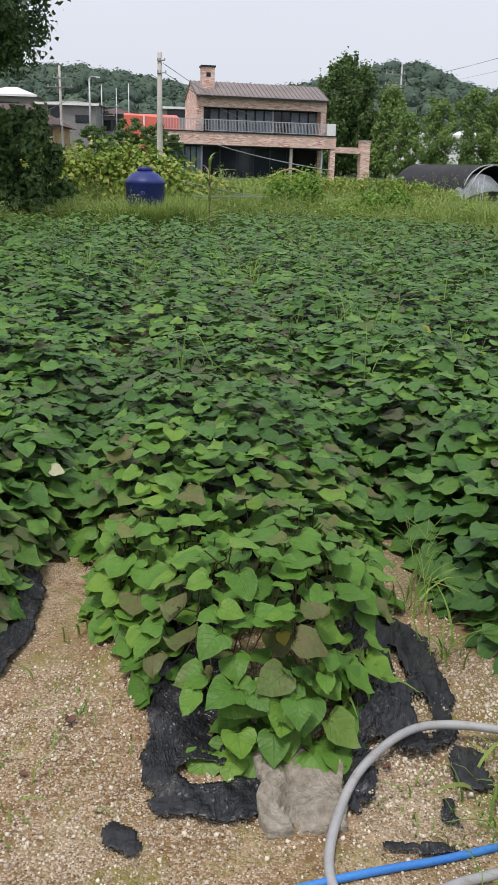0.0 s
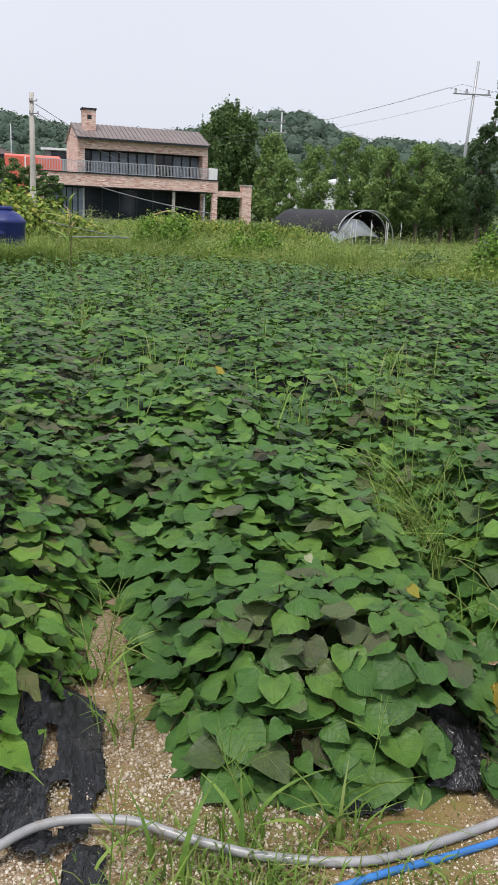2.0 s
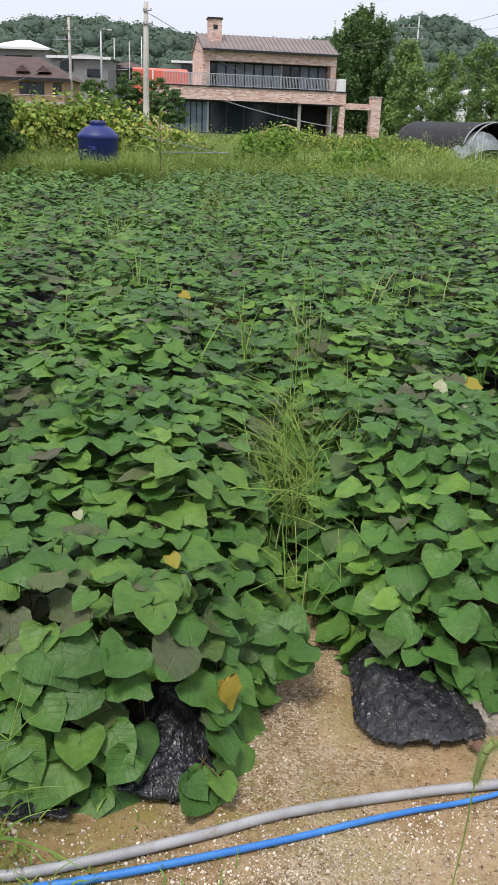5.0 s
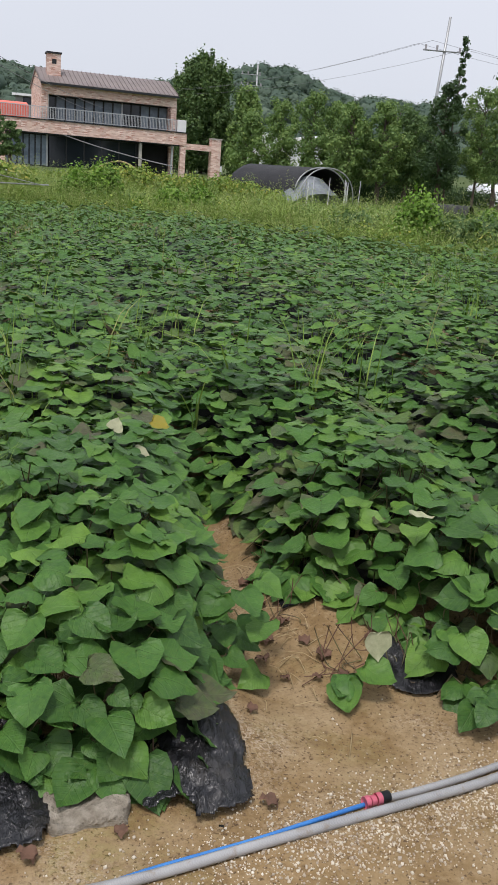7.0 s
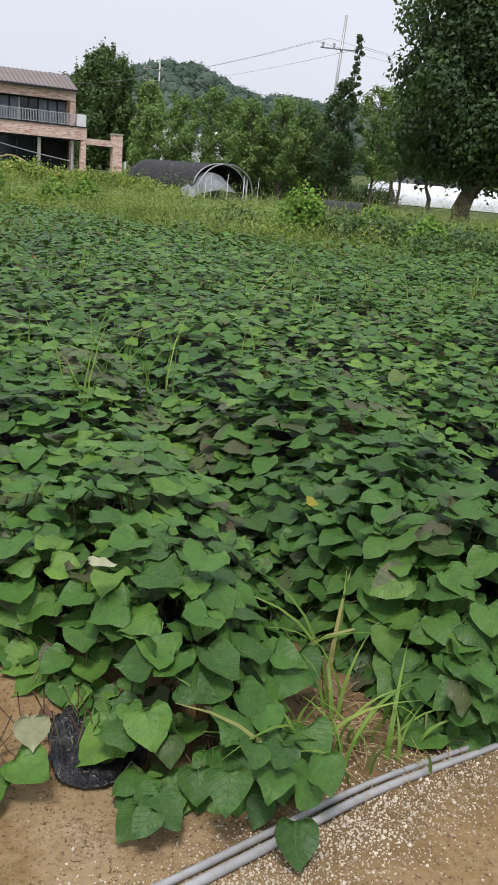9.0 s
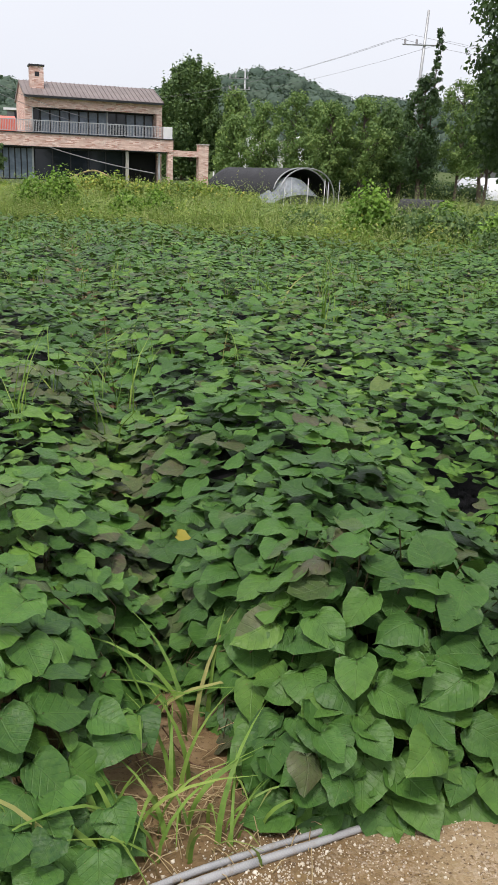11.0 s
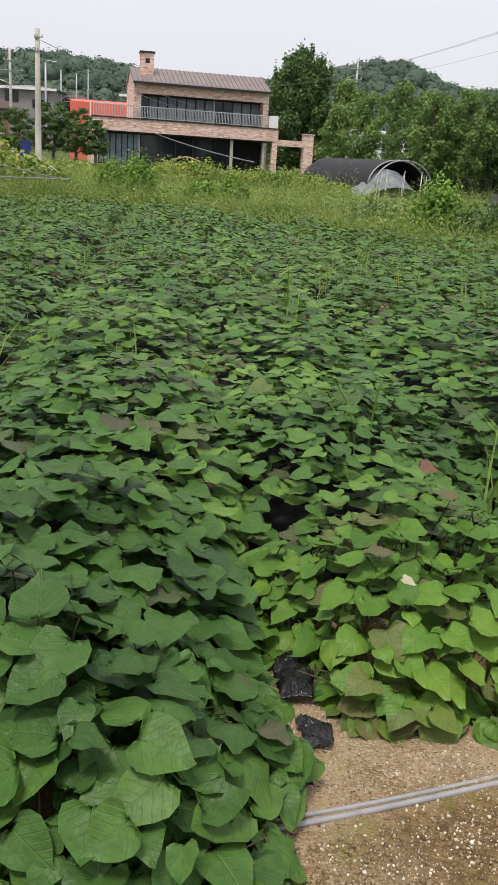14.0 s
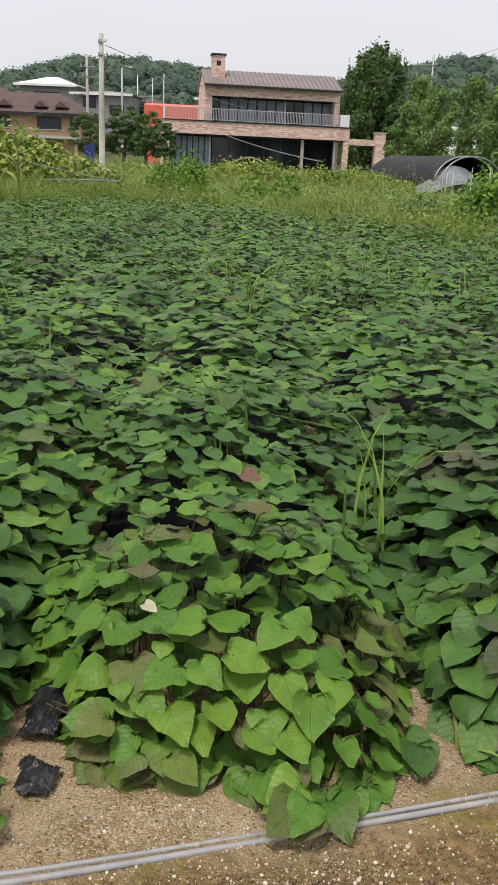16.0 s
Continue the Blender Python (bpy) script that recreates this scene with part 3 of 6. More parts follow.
FULL = [(0.10, -0.17), (0.34, -0.20), (0.53, -0.06), (0.58, 0.15), (0.52, 0.40), (0.33, 0.65), (0.10, 0.87)]
ANGLED = [(0.10, -0.16), (0.33, -0.21), (0.55, -0.11), (0.62, 0.08), (0.51, 0.35), (0.31, 0.62), (0.09, 0.87)]
SLIM = [(0.09, -0.17), (0.30, -0.21), (0.47, -0.07), (0.52, 0.15), (0.46, 0.41), (0.30, 0.66), (0.09, 0.87)]
PLAIN = [(0.26, -0.20), (0.54, 0.0), (0.51, 0.32), (0.27, 0.68)]
LEAVES = [leaf_shape(FULL, 0.12, 0.20, 0.10, 0.08), leaf_shape(ANGLED, 0.24, 0.16, 0.12, -0.10), leaf_shape(SLIM, 0.05, 0.28, -0.11, 0.06), leaf_shape(FULL, -0.04, 0.20, 0.12, -0.16),
          leaf_shape(ANGLED, 0.04, 0.12, -0.10, 0.13), leaf_shape(SLIM, 0.24, 0.10, 0.07, -0.07), leaf_shape(FULL, 0.14, 0.05, -0.09, 0.12)]
COARSE = [leaf_shape(FULL, 0.08, 0.16, 0.08, 0.08, (1.0,)), leaf_shape(ANGLED, 0.16, 0.10, 0.09, -0.08, (1.0,)), leaf_shape(SLIM, -0.04, 0.20, -0.08, 0.06, (1.0,))]
MID_LEAF = leaf_shape(PLAIN, 0.12, 0.14, 0.07, 0.07, (1.0,))
MID_CUP = leaf_shape(PLAIN, -0.07, 0.16, -0.08, -0.10, (1.0,))
FAR_LEAF = (np.array([(0, -0.05, 0), (0.46, 0.1, 0.06), (0, 1, -0.2), (-0.46, 0.1, 0.06)]), np.array([(0, 1, 2), (0, 2, 3)]), np.array([(0, 0), (0.4, 0.1), (0, 1), (-0.4, 0.1)]))


def frames_from(normal, tip):
    """Rotations whose z is the normal and whose y points as far as it can along tip."""
    z = normal / np.linalg.norm(normal, axis=1)[:, None]
    y = tip - (tip * z).sum(1)[:, None] * z
    y /= np.linalg.norm(y, axis=1)[:, None] + 1e-9
    return np.stack([np.cross(y, z), y, z], 2)


def leaf_places(x, y, layer, tilt):
    """Where leaves sit on the canopy and how they are turned."""
    h, d = canopy(x, y)
    e = 0.03
    sx, sy = (canopy(x + e, y)[0] - h) / e, (canopy(x, y + e)[0] - h) / e
    sx, sy = np.clip(sx, -2.5, 2.5), np.clip(sy, -2.5, 3.0)
    n_ = len(x)
    normal = np.stack([-sx * 0.45, -sy * 0.45, np.ones(n_)], 1)
    normal /= np.linalg.norm(normal, axis=1)[:, None]
    normal = normal + np.stack([np.zeros(n_), np.full(n_, -0.05), 0.45 + 0.85 * np.clip((d - 0.25) / 0.6, 0, 1)], 1) + rng.normal(0, tilt, (n_, 3))
    ang = rng.uniform(0, 2 * math.pi, n_)
    tip = np.stack([-sx * 0.6 + 1.1 * np.cos(ang), -sy * 0.6 + 1.1 * np.sin(ang) - 0.4, -np.hypot(sx, sy) * 0.3], 1)
    base = terrain(x, y)
    z = np.maximum(h - layer, base + 0.03)
    return np.stack([x, y, z], 1), frames_from(normal, tip), h - base, d


def leaf_field(y0, y1, x0, x1, density):
    n_ = int((x1 - x0) * (y1 - y0) * density)
    x, y = rng.uniform(x0, x1, n_), rng.uniform(y0, y1, n_)
    ok = y < far_edge(x) + rng.normal(0, 0.4, n_)
    if y0 < 4:  # steep fronts and flanks carry more leaves
        h = canopy(x, y)[0]
        steep = np.hypot((canopy(x + 0.03, y)[0] - h) / 0.03, (canopy(x, y + 0.03)[0] - h) / 0.03)
        ok &= rng.uniform(0, 2.2, n_) < np.sqrt(1 + np.clip(steep, 0, 2.0) ** 2)
    return x[ok], y[ok]


TAG = ("row of sweet potato vines with dense heart-shaped green leaves", "vegetable row", "sweet potato rows")
rows_of_leaves = {}


def add_leaves(x, y, size, layer, tilt, shapes, tone=None):
    at, rot, cover, d = leaf_places(x, y, layer, tilt)
    i, dx, _ = bed_of(x, y)
    size = size * np.where(y < 5.0, LEAF_SIZE[i], 1.0)
    bare = 0.8 * np.exp(-(((x - 4.85) / 0.07) ** 2 + ((y - 3.16) / 0.22) ** 2)) + 0.95 * np.exp(-(((x - 2.34) / 0.13) ** 4 + ((y - 2.0) / 0.13) ** 4)) + 0.8 * np.exp(-(((x - 2.57) / 0.12) ** 2 + ((y - 3.4) / 0.3) ** 2)) + 0.97 * np.exp(-(((x - 0.21) / 0.14) ** 2 + ((y - 1.72) / 0.42) ** 4)) + 0.99 * np.exp(-(((x + 0.46) / 0.17) ** 4 + ((y - 1.42) / 0.24) ** 4)) + 0.7 * np.exp(-(((x - 0.36) / 0.08) ** 2 + ((y - 2.6) / 0.5) ** 2)) + 0.7 * np.exp(-(((x + 0.82) / 0.10) ** 2 + ((y - 2.2) / 0.5) ** 2)) + 0.97 * np.exp(-(((x - 2.86) / 0.2) ** 2 + ((y - 2.55) / 0.22) ** 2)) + 0.6 * np.exp(-(((x - 2.62 + 0.16 * (y - 2.6)) / 0.09) ** 2 + ((y - 3.3) / 0.6) ** 2)) + 0.97 * np.exp(-(((x - 1.24) / 0.11) ** 4 + ((y - 1.71) / 0.12) ** 4)) + 0.7 * np.exp(-(((x - 3.5) / 0.12) ** 2 + ((y - 2.75) / 0.2) ** 2))
    good = (cover > 0.05) & (d > 0.0) & (rng.uniform(0, 1, len(x)) > bare)
    good &= (cover > 0.17) | (d < 0.25) | (y > 2.9) | (rng.uniform(0, 1, len(x)) < 0.8)
    pick = rng.integers(0, len(shapes), len(x))
    for b in np.unique(i[good]):
        for s in range(len(shapes)):
            w = good & (i == b) & (pick == s)
            if w.any():
                rows_of_leaves.setdefault(int(b), []).append((shapes[s], at[w], rot[w], size[w], d[w], shapes is LEAVES))


def spaced(x, y, gap):
    """Leaves that keep a distance from one another over the canopy, as blades do that reach for light."""
    z = canopy(x, y)[0]
    grid, keep_ = {}, []
    for j, (px, py, pz) in enumerate(zip(x.tolist(), y.tolist(), z.tolist())):
        ci, cj, ck = int(px // gap), int(py // gap), int(pz // gap)
        free = True
        for a in (ci - 1, ci, ci + 1):
            for b in (cj - 1, cj, cj + 1):
                for c in (ck - 1, ck, ck + 1):
                    other = grid.get((a, b, c))
                    if other and (other[0] - px) ** 2 + (other[1] - py) ** 2 + (other[2] - pz) ** 2 < gap * gap:
                        free = False
                        break
                if not free:
                    break
            if not free:
                break
        if free:
            grid[ci, cj, ck] = (px, py, pz)
            keep_.append(j)
    return x[keep_], y[keep_]


def leaf_sizes(n_, s0, s1):
    """Mostly full-grown leaves, with a share of young small ones."""
    return np.where(rng.uniform(0, 1, n_) < 0.2, rng.uniform(s0 * 0.6, s0, n_), rng.uniform(s0, s1, n_))


for y0, y1, x0, x1, density, gap, s0, s1, tilt, low, high, shapes in (
        (1.3, 3.7, -2.2, 7.6, 1500, 0.060, 0.074, 0.112, 0.23, 0.0, 0.05, LEAVES),
        (1.3, 3.7, -2.2, 7.6, 1200, 0.062, 0.070, 0.105, 0.27, 0.05, 0.13, LEAVES),
        (1.3, 3.7, -2.2, 7.6, 900, 0.060, 0.066, 0.105, 0.28, 0.14, 0.20, COARSE),
        (1.3, 3.7, -2.2, 7.6, 700, 0.064, 0.066, 0.105, 0.28, 0.20, 0.32, COARSE),
        (3.7, 5.4, -2.5, 7.8, 1200, 0.062, 0.074, 0.112, 0.25, 0.0, 0.06, COARSE),
        (3.7, 5.4, -2.5, 7.8, 800, 0.064, 0.070, 0.105, 0.28, 0.06, 0.16, COARSE),
        (3.7, 5.4, -2.5, 7.8, 700, 0.066, 0.070, 0.105, 0.28, 0.16, 0.30, COARSE),
        (5.4, 8.5, -3.2, 8.8, 900, 0.068, 0.074, 0.112, 0.27, 0.0, 0.07, [MID_LEAF, MID_CUP]),
        (5.4, 8.5, -3.2, 8.8, 600, 0.070, 0.072, 0.108, 0.28, 0.08, 0.26, [MID_LEAF, MID_CUP]),
        (8.5, 14.0, -5.0, 11.5, 500, 0.078, 0.080, 0.120, 0.28, 0.0, 0.10, [MID_LEAF, MID_CUP]),
        (8.5, 14.0, -5.0, 11.5, 300, 0.084, 0.078, 0.118, 0.28, 0.10, 0.28, [MID_LEAF, MID_CUP]),
        (14.0, 25.5, -9.5, 18.0, 220, 0.095, 0.10, 0.15, 0.30, 0.0, 0.13, [FAR_LEAF]),
        (14.0, 25.5, -9.5, 18.0, 130, 0.11, 0.10, 0.14, 0.30, 0.12, 0.28, [FAR_LEAF])):
    x, y = leaf_field(y0, y1, x0, x1, density)
    if gap:
        x, y = spaced(x, y, gap)
    add_leaves(x, y, leaf_sizes(len(x), s0, s1), rng.uniform(low, high, len(x)), tilt, shapes)

leaf_meshes = {}


def leaf_mesh(shape_no, tone):
    """One shared mesh for each leaf shape and tone."""
    if (shape_no, tone) not in leaf_meshes:
        v, t, uv = LEAVES[shape_no]
        ob = mesh_object("leaf", v, t, M[tone], None, "", True, uv)
        leaf_meshes[shape_no, tone] = ob.data
        bpy.data.objects.remove(ob)
    return leaf_meshes[shape_no, tone]


single_leaves = []
for b, sets in sorted(rows_of_leaves.items()):
    tone = BEDS[b][2]
    bx, by = BC[b], BF[b]
    row = empty("sweet_potato_row", (bx, by, height(bx, by)), *TAG)
    near = -1.4 < bx + 0.01 and bx < 6.5
    vs, ts, us, count = {}, {}, {}, {}
    limit = 0.0
    if near:
        ds = np.sort(np.concatenate([s[4] for s in sets if s[5]]))
        limit = min(1.0, ds[min(299, len(ds) - 1)])
    stalks = []
    for shape, at, rot, size, d, fine in sets:
        single = (d < limit) if fine else np.zeros(len(d), bool)
        front = (at[:, 1] < 5.0) & (rng.uniform(0, 1, len(d)) < np.clip((1.05 if bx == 5.29 else 1.9) - d, 0, 1))
        for key, w in (((tone), front & ~single), (("leaf"), ~front & ~single)):
            if w.any():
                v, t = spread(shape[0], shape[1], rot[w], size[w], at[w])
                vs.setdefault(key, []).append(v)
                ts.setdefault(key, []).append(t + count.get(key, 0))
                us.setdefault(key, []).append(np.tile(shape[2], (int(w.sum()), 1)))
                count[key] = count.get(key, 0) + len(v)
        if single.any():
            k = [j for j in range(len(LEAVES)) if LEAVES[j] is shape][0]
            for p, r, s in zip(at[single], rot[single], size[single]):
                m = Matrix.Translation(p) @ Matrix(r.tolist()).to_4x4() @ Matrix.Scale(float(s), 4)
                single_leaves.append((k, tone, row, m))
                foot = Vector((p[0] + rng.normal(0, 0.05), p[1] + 0.08 + rng.normal(0, 0.05), height(p[0], p[1] + 0.08)))
                bend = (Vector(p) + foot) / 2 + Vector((rng.normal(0, 0.02), 0.03, 0.03))
                stalks.append(tube_arrays([p, bend, foot], 0.0022, 4, False))
    for key in vs:
        uv = np.concatenate(us[key])
        f = mesh_object("foliage", np.concatenate(vs[key]), np.concatenate(ts[key]), M[key], row, "", True, uv)
        f.matrix_parent_inverse = row.matrix_world.inverted()
        f["kind"] = "stuff"
    if stalks:
        s = mesh_object("stalk_tangle", *joined(stalks), M["stem"], row, "thin purplish leaf stalks", True)
        s.matrix_parent_inverse = row.matrix_world.inverted()
        s["kind"] = "stuff"


# ---- grass and weeds ----
def blades(x, y, z, length, width, bend, segments=3, lean=None):
    """Grass blades as tapered bent strips: arrays of one number for each blade."""
    n_ = len(x)
    az = rng.uniform(0, 2 * math.pi, n_) if lean is None else lean
    out = np.stack([np.cos(az), np.sin(az), np.zeros(n_)], 1)
    side = np.stack([-np.sin(az), np.cos(az), np.zeros(n_)], 1)
    root = np.stack([x, y, z], 1)
    twist = rng.normal(0, 0.7, n_)
    vs = []
    for k in range(segments + 1):
        f = k / segments
        c = root + out * (length * bend * f ** 2)[:, None] + np.array([0, 0, 1]) * (length * (f - 0.45 * bend * f ** 2.6))[:, None]
        w = (width * (1 - f ** 1.5) * 0.5 + 0.0004)[:, None]
        across = side + np.array([0, 0, 1]) * (twist * (0.3 + 0.7 * f))[:, None]
        vs += [c - across * w, c + across * w]
    v = np.stack(vs, 1).reshape(-1, 3)
    one = np.array([tri for k in range(segments) for tri in ((2 * k, 2 * k + 1, 2 * k + 3), (2 * k, 2 * k + 3, 2 * k + 2))])
    t = (one[None] + (np.arange(n_) * 2 * (segments + 1))[:, None, None]).reshape(-1, 3)
    return v, t


# tall grass behind the field
n = 120000
x = rng.uniform(-11, 22, n)
y = far_edge(x) + rng.gamma(1.1, 5.2, n) - 0.9
thick = ripple(x, y, 0.8, 5) + 0.5 * ripple(x, y, 2.6, 9)
ok = (y < 44) & (thick + rng.normal(0, 0.6, n) > -0.6)
x, y, thick = x[ok], y[ok], thick[ok]
ln = (np.where(x < -0.5, 0.72, 0.60) + 0.30 * thick + rng.normal(0, 0.16, len(x))).clip(0.2, 1.2) * np.clip(0.75 + (y - far_edge(x)) / 5, 0.5, 1.2)
tagged(mesh_object("grass", *blades(x, y, terrain(x, y), ln, rng.uniform(0.010, 0.027, len(x)), rng.uniform(0.25, 1.2, len(x)), 2), M["grass"]),
       "tall seeding grass in a rough strip behind the vegetable field", "grass", "", "stuff")
# its feathery seed heads
w = rng.uniform(0, 1, len(x)) < 0.045
sx_, sy_, sl_ = x[w], y[w], ln[w]
k = 9
at = np.repeat(np.stack([sx_, sy_, terrain(sx_, sy_) + sl_ * 1.05], 1), k, 0) + rng.normal(0, 1, (len(sx_) * k, 3)) * np.array([0.05, 0.05, 0.09])
rot = frames_from(rng.normal(size=at.shape), rng.normal(size=at.shape) + np.array([0, 0, 1.0]))
tagged(mesh_object("grass_seed_heads", *spread(FAR_LEAF[0] * np.array([0.35, 1, 1]), FAR_LEAF[1], rot, rng.uniform(0.03, 0.07, len(at)), at), M["fox"]),
       "pale feathery seed heads above the rough grass", "grass", "", "stuff")

n = 4500
x, y = rng.uniform(-4.6, -1.2, n), rng.uniform(20.4, 21.75, n)
tagged(mesh_object("tank_grass", *blades(x, y, terrain(x, y), rng.uniform(0.6, 1.0, n), rng.uniform(0.008, 0.02, n), rng.uniform(0.2, 0.9, n)), M["grass"]),
       "tall seeding grass in front of the water tank", "grass", "", "stuff")

# thin grass among the vines
n = 1500
cx, cy = rng.uniform(-4, 12, n), rng.uniform(4.0, 22, n)
ok = (cy < far_edge(cx)) & (ripple(cx, cy, 0.9, 8) > 0.1)
cx, cy = cx[ok], cy[ok]
x, y = np.repeat(cx, 5) + rng.normal(0, 0.05, len(cx) * 5), np.repeat(cy, 5) + rng.normal(0, 0.05, len(cx) * 5)
tagged(mesh_object("field_grass", *blades(x, y, terrain(x, y) + 0.15, rng.uniform(0.25, 0.6, len(x)), rng.uniform(0.004, 0.011, len(x)), rng.uniform(0.1, 0.9, len(x))), M["weed"]),
       "sparse light green grass growing up through the vines", "grass", "", "stuff")


# a dense tuft of fine grass in a furrow
n = 520
y = rng.uniform(2.7, 3.75, n)
x = 1.62 - 0.03 * (y - 2.4) + rng.normal(0, 0.11, n)
tagged(mesh_object("fine_grass", *blades(x, y, terrain(x, y), rng.uniform(0.26, 0.56, n), rng.uniform(0.0022, 0.0055, n), rng.uniform(0.4, 1.4, n), 5), M["weed"]),
       "dense fine light green grass between two rows of vines", "grass", "", "stuff")

# short seedling grass on the mossy soil
n = 2600
x = np.concatenate([rng.normal(0.75, 0.22, n), rng.normal(0.42, 0.14, 500), rng.normal(-0.72, 0.1, 300)])
y = np.concatenate([rng.normal(1.36, 0.13, n), rng.normal(1.16, 0.09, 500), rng.normal(1.5, 0.12, 300)])
ok = ripple(x, y, 8.0, 21) + rng.normal(0, 0.4, len(x)) > 0.1
x, y = x[ok], y[ok]
tagged(mesh_object("seedling_grass", *blades(x, y, terrain(x, y), rng.gamma(3.0, 0.012, len(x)).clip(0.012, 0.1), rng.uniform(0.002, 0.006, len(x)), rng.uniform(0.3, 1.3, len(x))), M["weed"]),
       "short seedling grass sprouting from mossy soil", "grass", "", "stuff")


def weed(at, count, length, width, spread_, bend, label, name="weed", heads=0, material="weed"):
    """A tuft of grass weed: each blade a part; some stalks end in seed heads."""
    thing = empty(name, (at[0], at[1], height(*at) - 0.005), label, "weed", "grass weeds")
    for k in range(count):
        x, y = rng.normal(0, spread_, 2)
        v, t = blades(np.array([x]), np.array([y]), np.array([0.0]), np.array([length * rng.uniform(0.55, 1.1)]), np.array([width * rng.uniform(0.7, 1.2)]), np.array([rng.uniform(0.45, 1.25) * bend]), 6)
        mesh_object("blade", v, t, M[material], thing, "", True)
    for k in range(heads):
        x, y = rng.normal(0, spread_ * 0.8, 2)
        hgt = length * rng.uniform(0.85, 1.25)
        top = Vector((x + rng.normal(0, 0.06), y + rng.normal(0, 0.06), hgt))
        bits = [tube_arrays([(x, y, 0), (x * 0.5 + top.x * 0.5, y * 0.5 + top.y * 0.5, hgt * 0.55), top], 0.0014, 4)]
        for j in range(6):
            d = Vector((rng.normal(0, 0.5), rng.normal(0, 0.5), rng.uniform(0.4, 1.0))).normalized()
            bits.append(tube_arrays([top, top + d * 0.05 + Vector((0, 0, 0.008)), top + d * 0.10], [0.0012, 0.0012, 0.0006], 4))
        mesh_object("seed_head", *joined(bits), M["weed"], thing, "thin stalk with a finger-like seed spray", True)["kind"] = "stuff"
    return thing


CRAB = "tuft of light green grass weed on bare soil"
for at, count, length, width, spr, bend, heads in (
        ((0.68, 1.48), 5, 0.24, 0.012, 0.02, 0.9, 2), ((0.86, 1.47), 11, 0.25, 0.014, 0.035, 0.9, 1), ((0.52, 1.38), 6, 0.24, 0.013, 0.04, 0.7, 0), ((0.95, 1.50), 4, 0.18, 0.010, 0.04, 1.0, 0), ((0.60, 1.36), 5, 0.13, 0.008, 0.05, 1.0, 0),
        ((0.05, 1.66), 9, 0.24, 0.015, 0.04, 0.9, 0), ((0.36, 1.95), 16, 0.22, 0.008, 0.04, 1.1, 2), ((0.30, 2.25), 12, 0.24, 0.007, 0.05, 1.0, 3), ((0.36, 1.24), 10, 0.20, 0.008, 0.06, 1.0, 1), ((0.46, 1.17), 9, 0.19, 0.008, 0.06, 0.9, 1), ((0.2, 1.3), 6, 0.11, 0.006, 0.05, 1.0, 0), ((0.52, 1.30), 9, 0.12, 0.006, 0.07, 1.0, 0), ((0.36, 1.06), 8, 0.16, 0.008, 0.06, 0.9, 0), ((0.76, 1.36), 6, 0.11, 0.007, 0.05, 1.0, 0),
        ((-0.72, 2.05), 12, 0.16, 0.007, 0.07, 1.1, 0), ((-0.62, 1.50), 9, 0.08, 0.005, 0.05, 1.2, 0),
        ((1.55, 2.75), 20, 0.46, 0.006, 0.12, 1.2, 2), ((1.58, 3.15), 22, 0.54, 0.006, 0.15, 1.15, 3), ((1.6, 3.55), 18, 0.6, 0.006, 0.15, 1.15, 2), ((1.66, 2.45), 12, 0.40, 0.006, 0.07, 1.2, 1),
        ((3.58, 2.80), 6, 0.46, 0.014, 0.03, 1.1, 0), ((3.71, 2.84), 6, 0.42, 0.014, 0.03, 0.85, 0), ((3.48, 2.45), 9, 0.30, 0.015, 0.04, 1.0, 0), ((3.60, 2.42), 11, 0.30, 0.014, 0.05, 1.0, 0), ((3.42, 2.38), 7, 0.32, 0.015, 0.04, 0.8, 0), ((3.66, 2.62), 6, 0.30, 0.015, 0.04, 0.8, 0), ((3.70, 2.48), 13, 0.2, 0.009, 0.07, 1.0, 0), ((3.86, 2.52), 9, 0.2, 0.012, 0.06, 1.0, 0), ((3.5, 2.5), 6, 0.18, 0.012, 0.05, 1.1, 0),
        ((5.08, 7.32), 10, 0.78, 0.022, 0.05, 0.3, 0), ((3.91, 7.05), 8, 0.66, 0.02, 0.06, 0.6, 0), ((4.80, 8.6), 10, 0.7, 0.018, 0.09, 0.7, 0), ((1.31, 4.56), 10, 0.6, 0.012, 0.06, 0.6, 0), ((1.35, 9.8), 16, 0.75, 0.016, 0.14, 0.6, 0), ((2.7, 9.4), 12, 0.7, 0.014, 0.12, 0.6, 0), ((-0.18, 9.6), 12, 0.75, 0.014, 0.08, 0.4, 0), ((5.85, 3.35), 7, 0.16, 0.012, 0.06, 1.1, 0)):
    weed(at, count, length, width, spr, bend, "tall pale grass weed standing among the vines" if length > 0.35 else CRAB, "weed", heads)


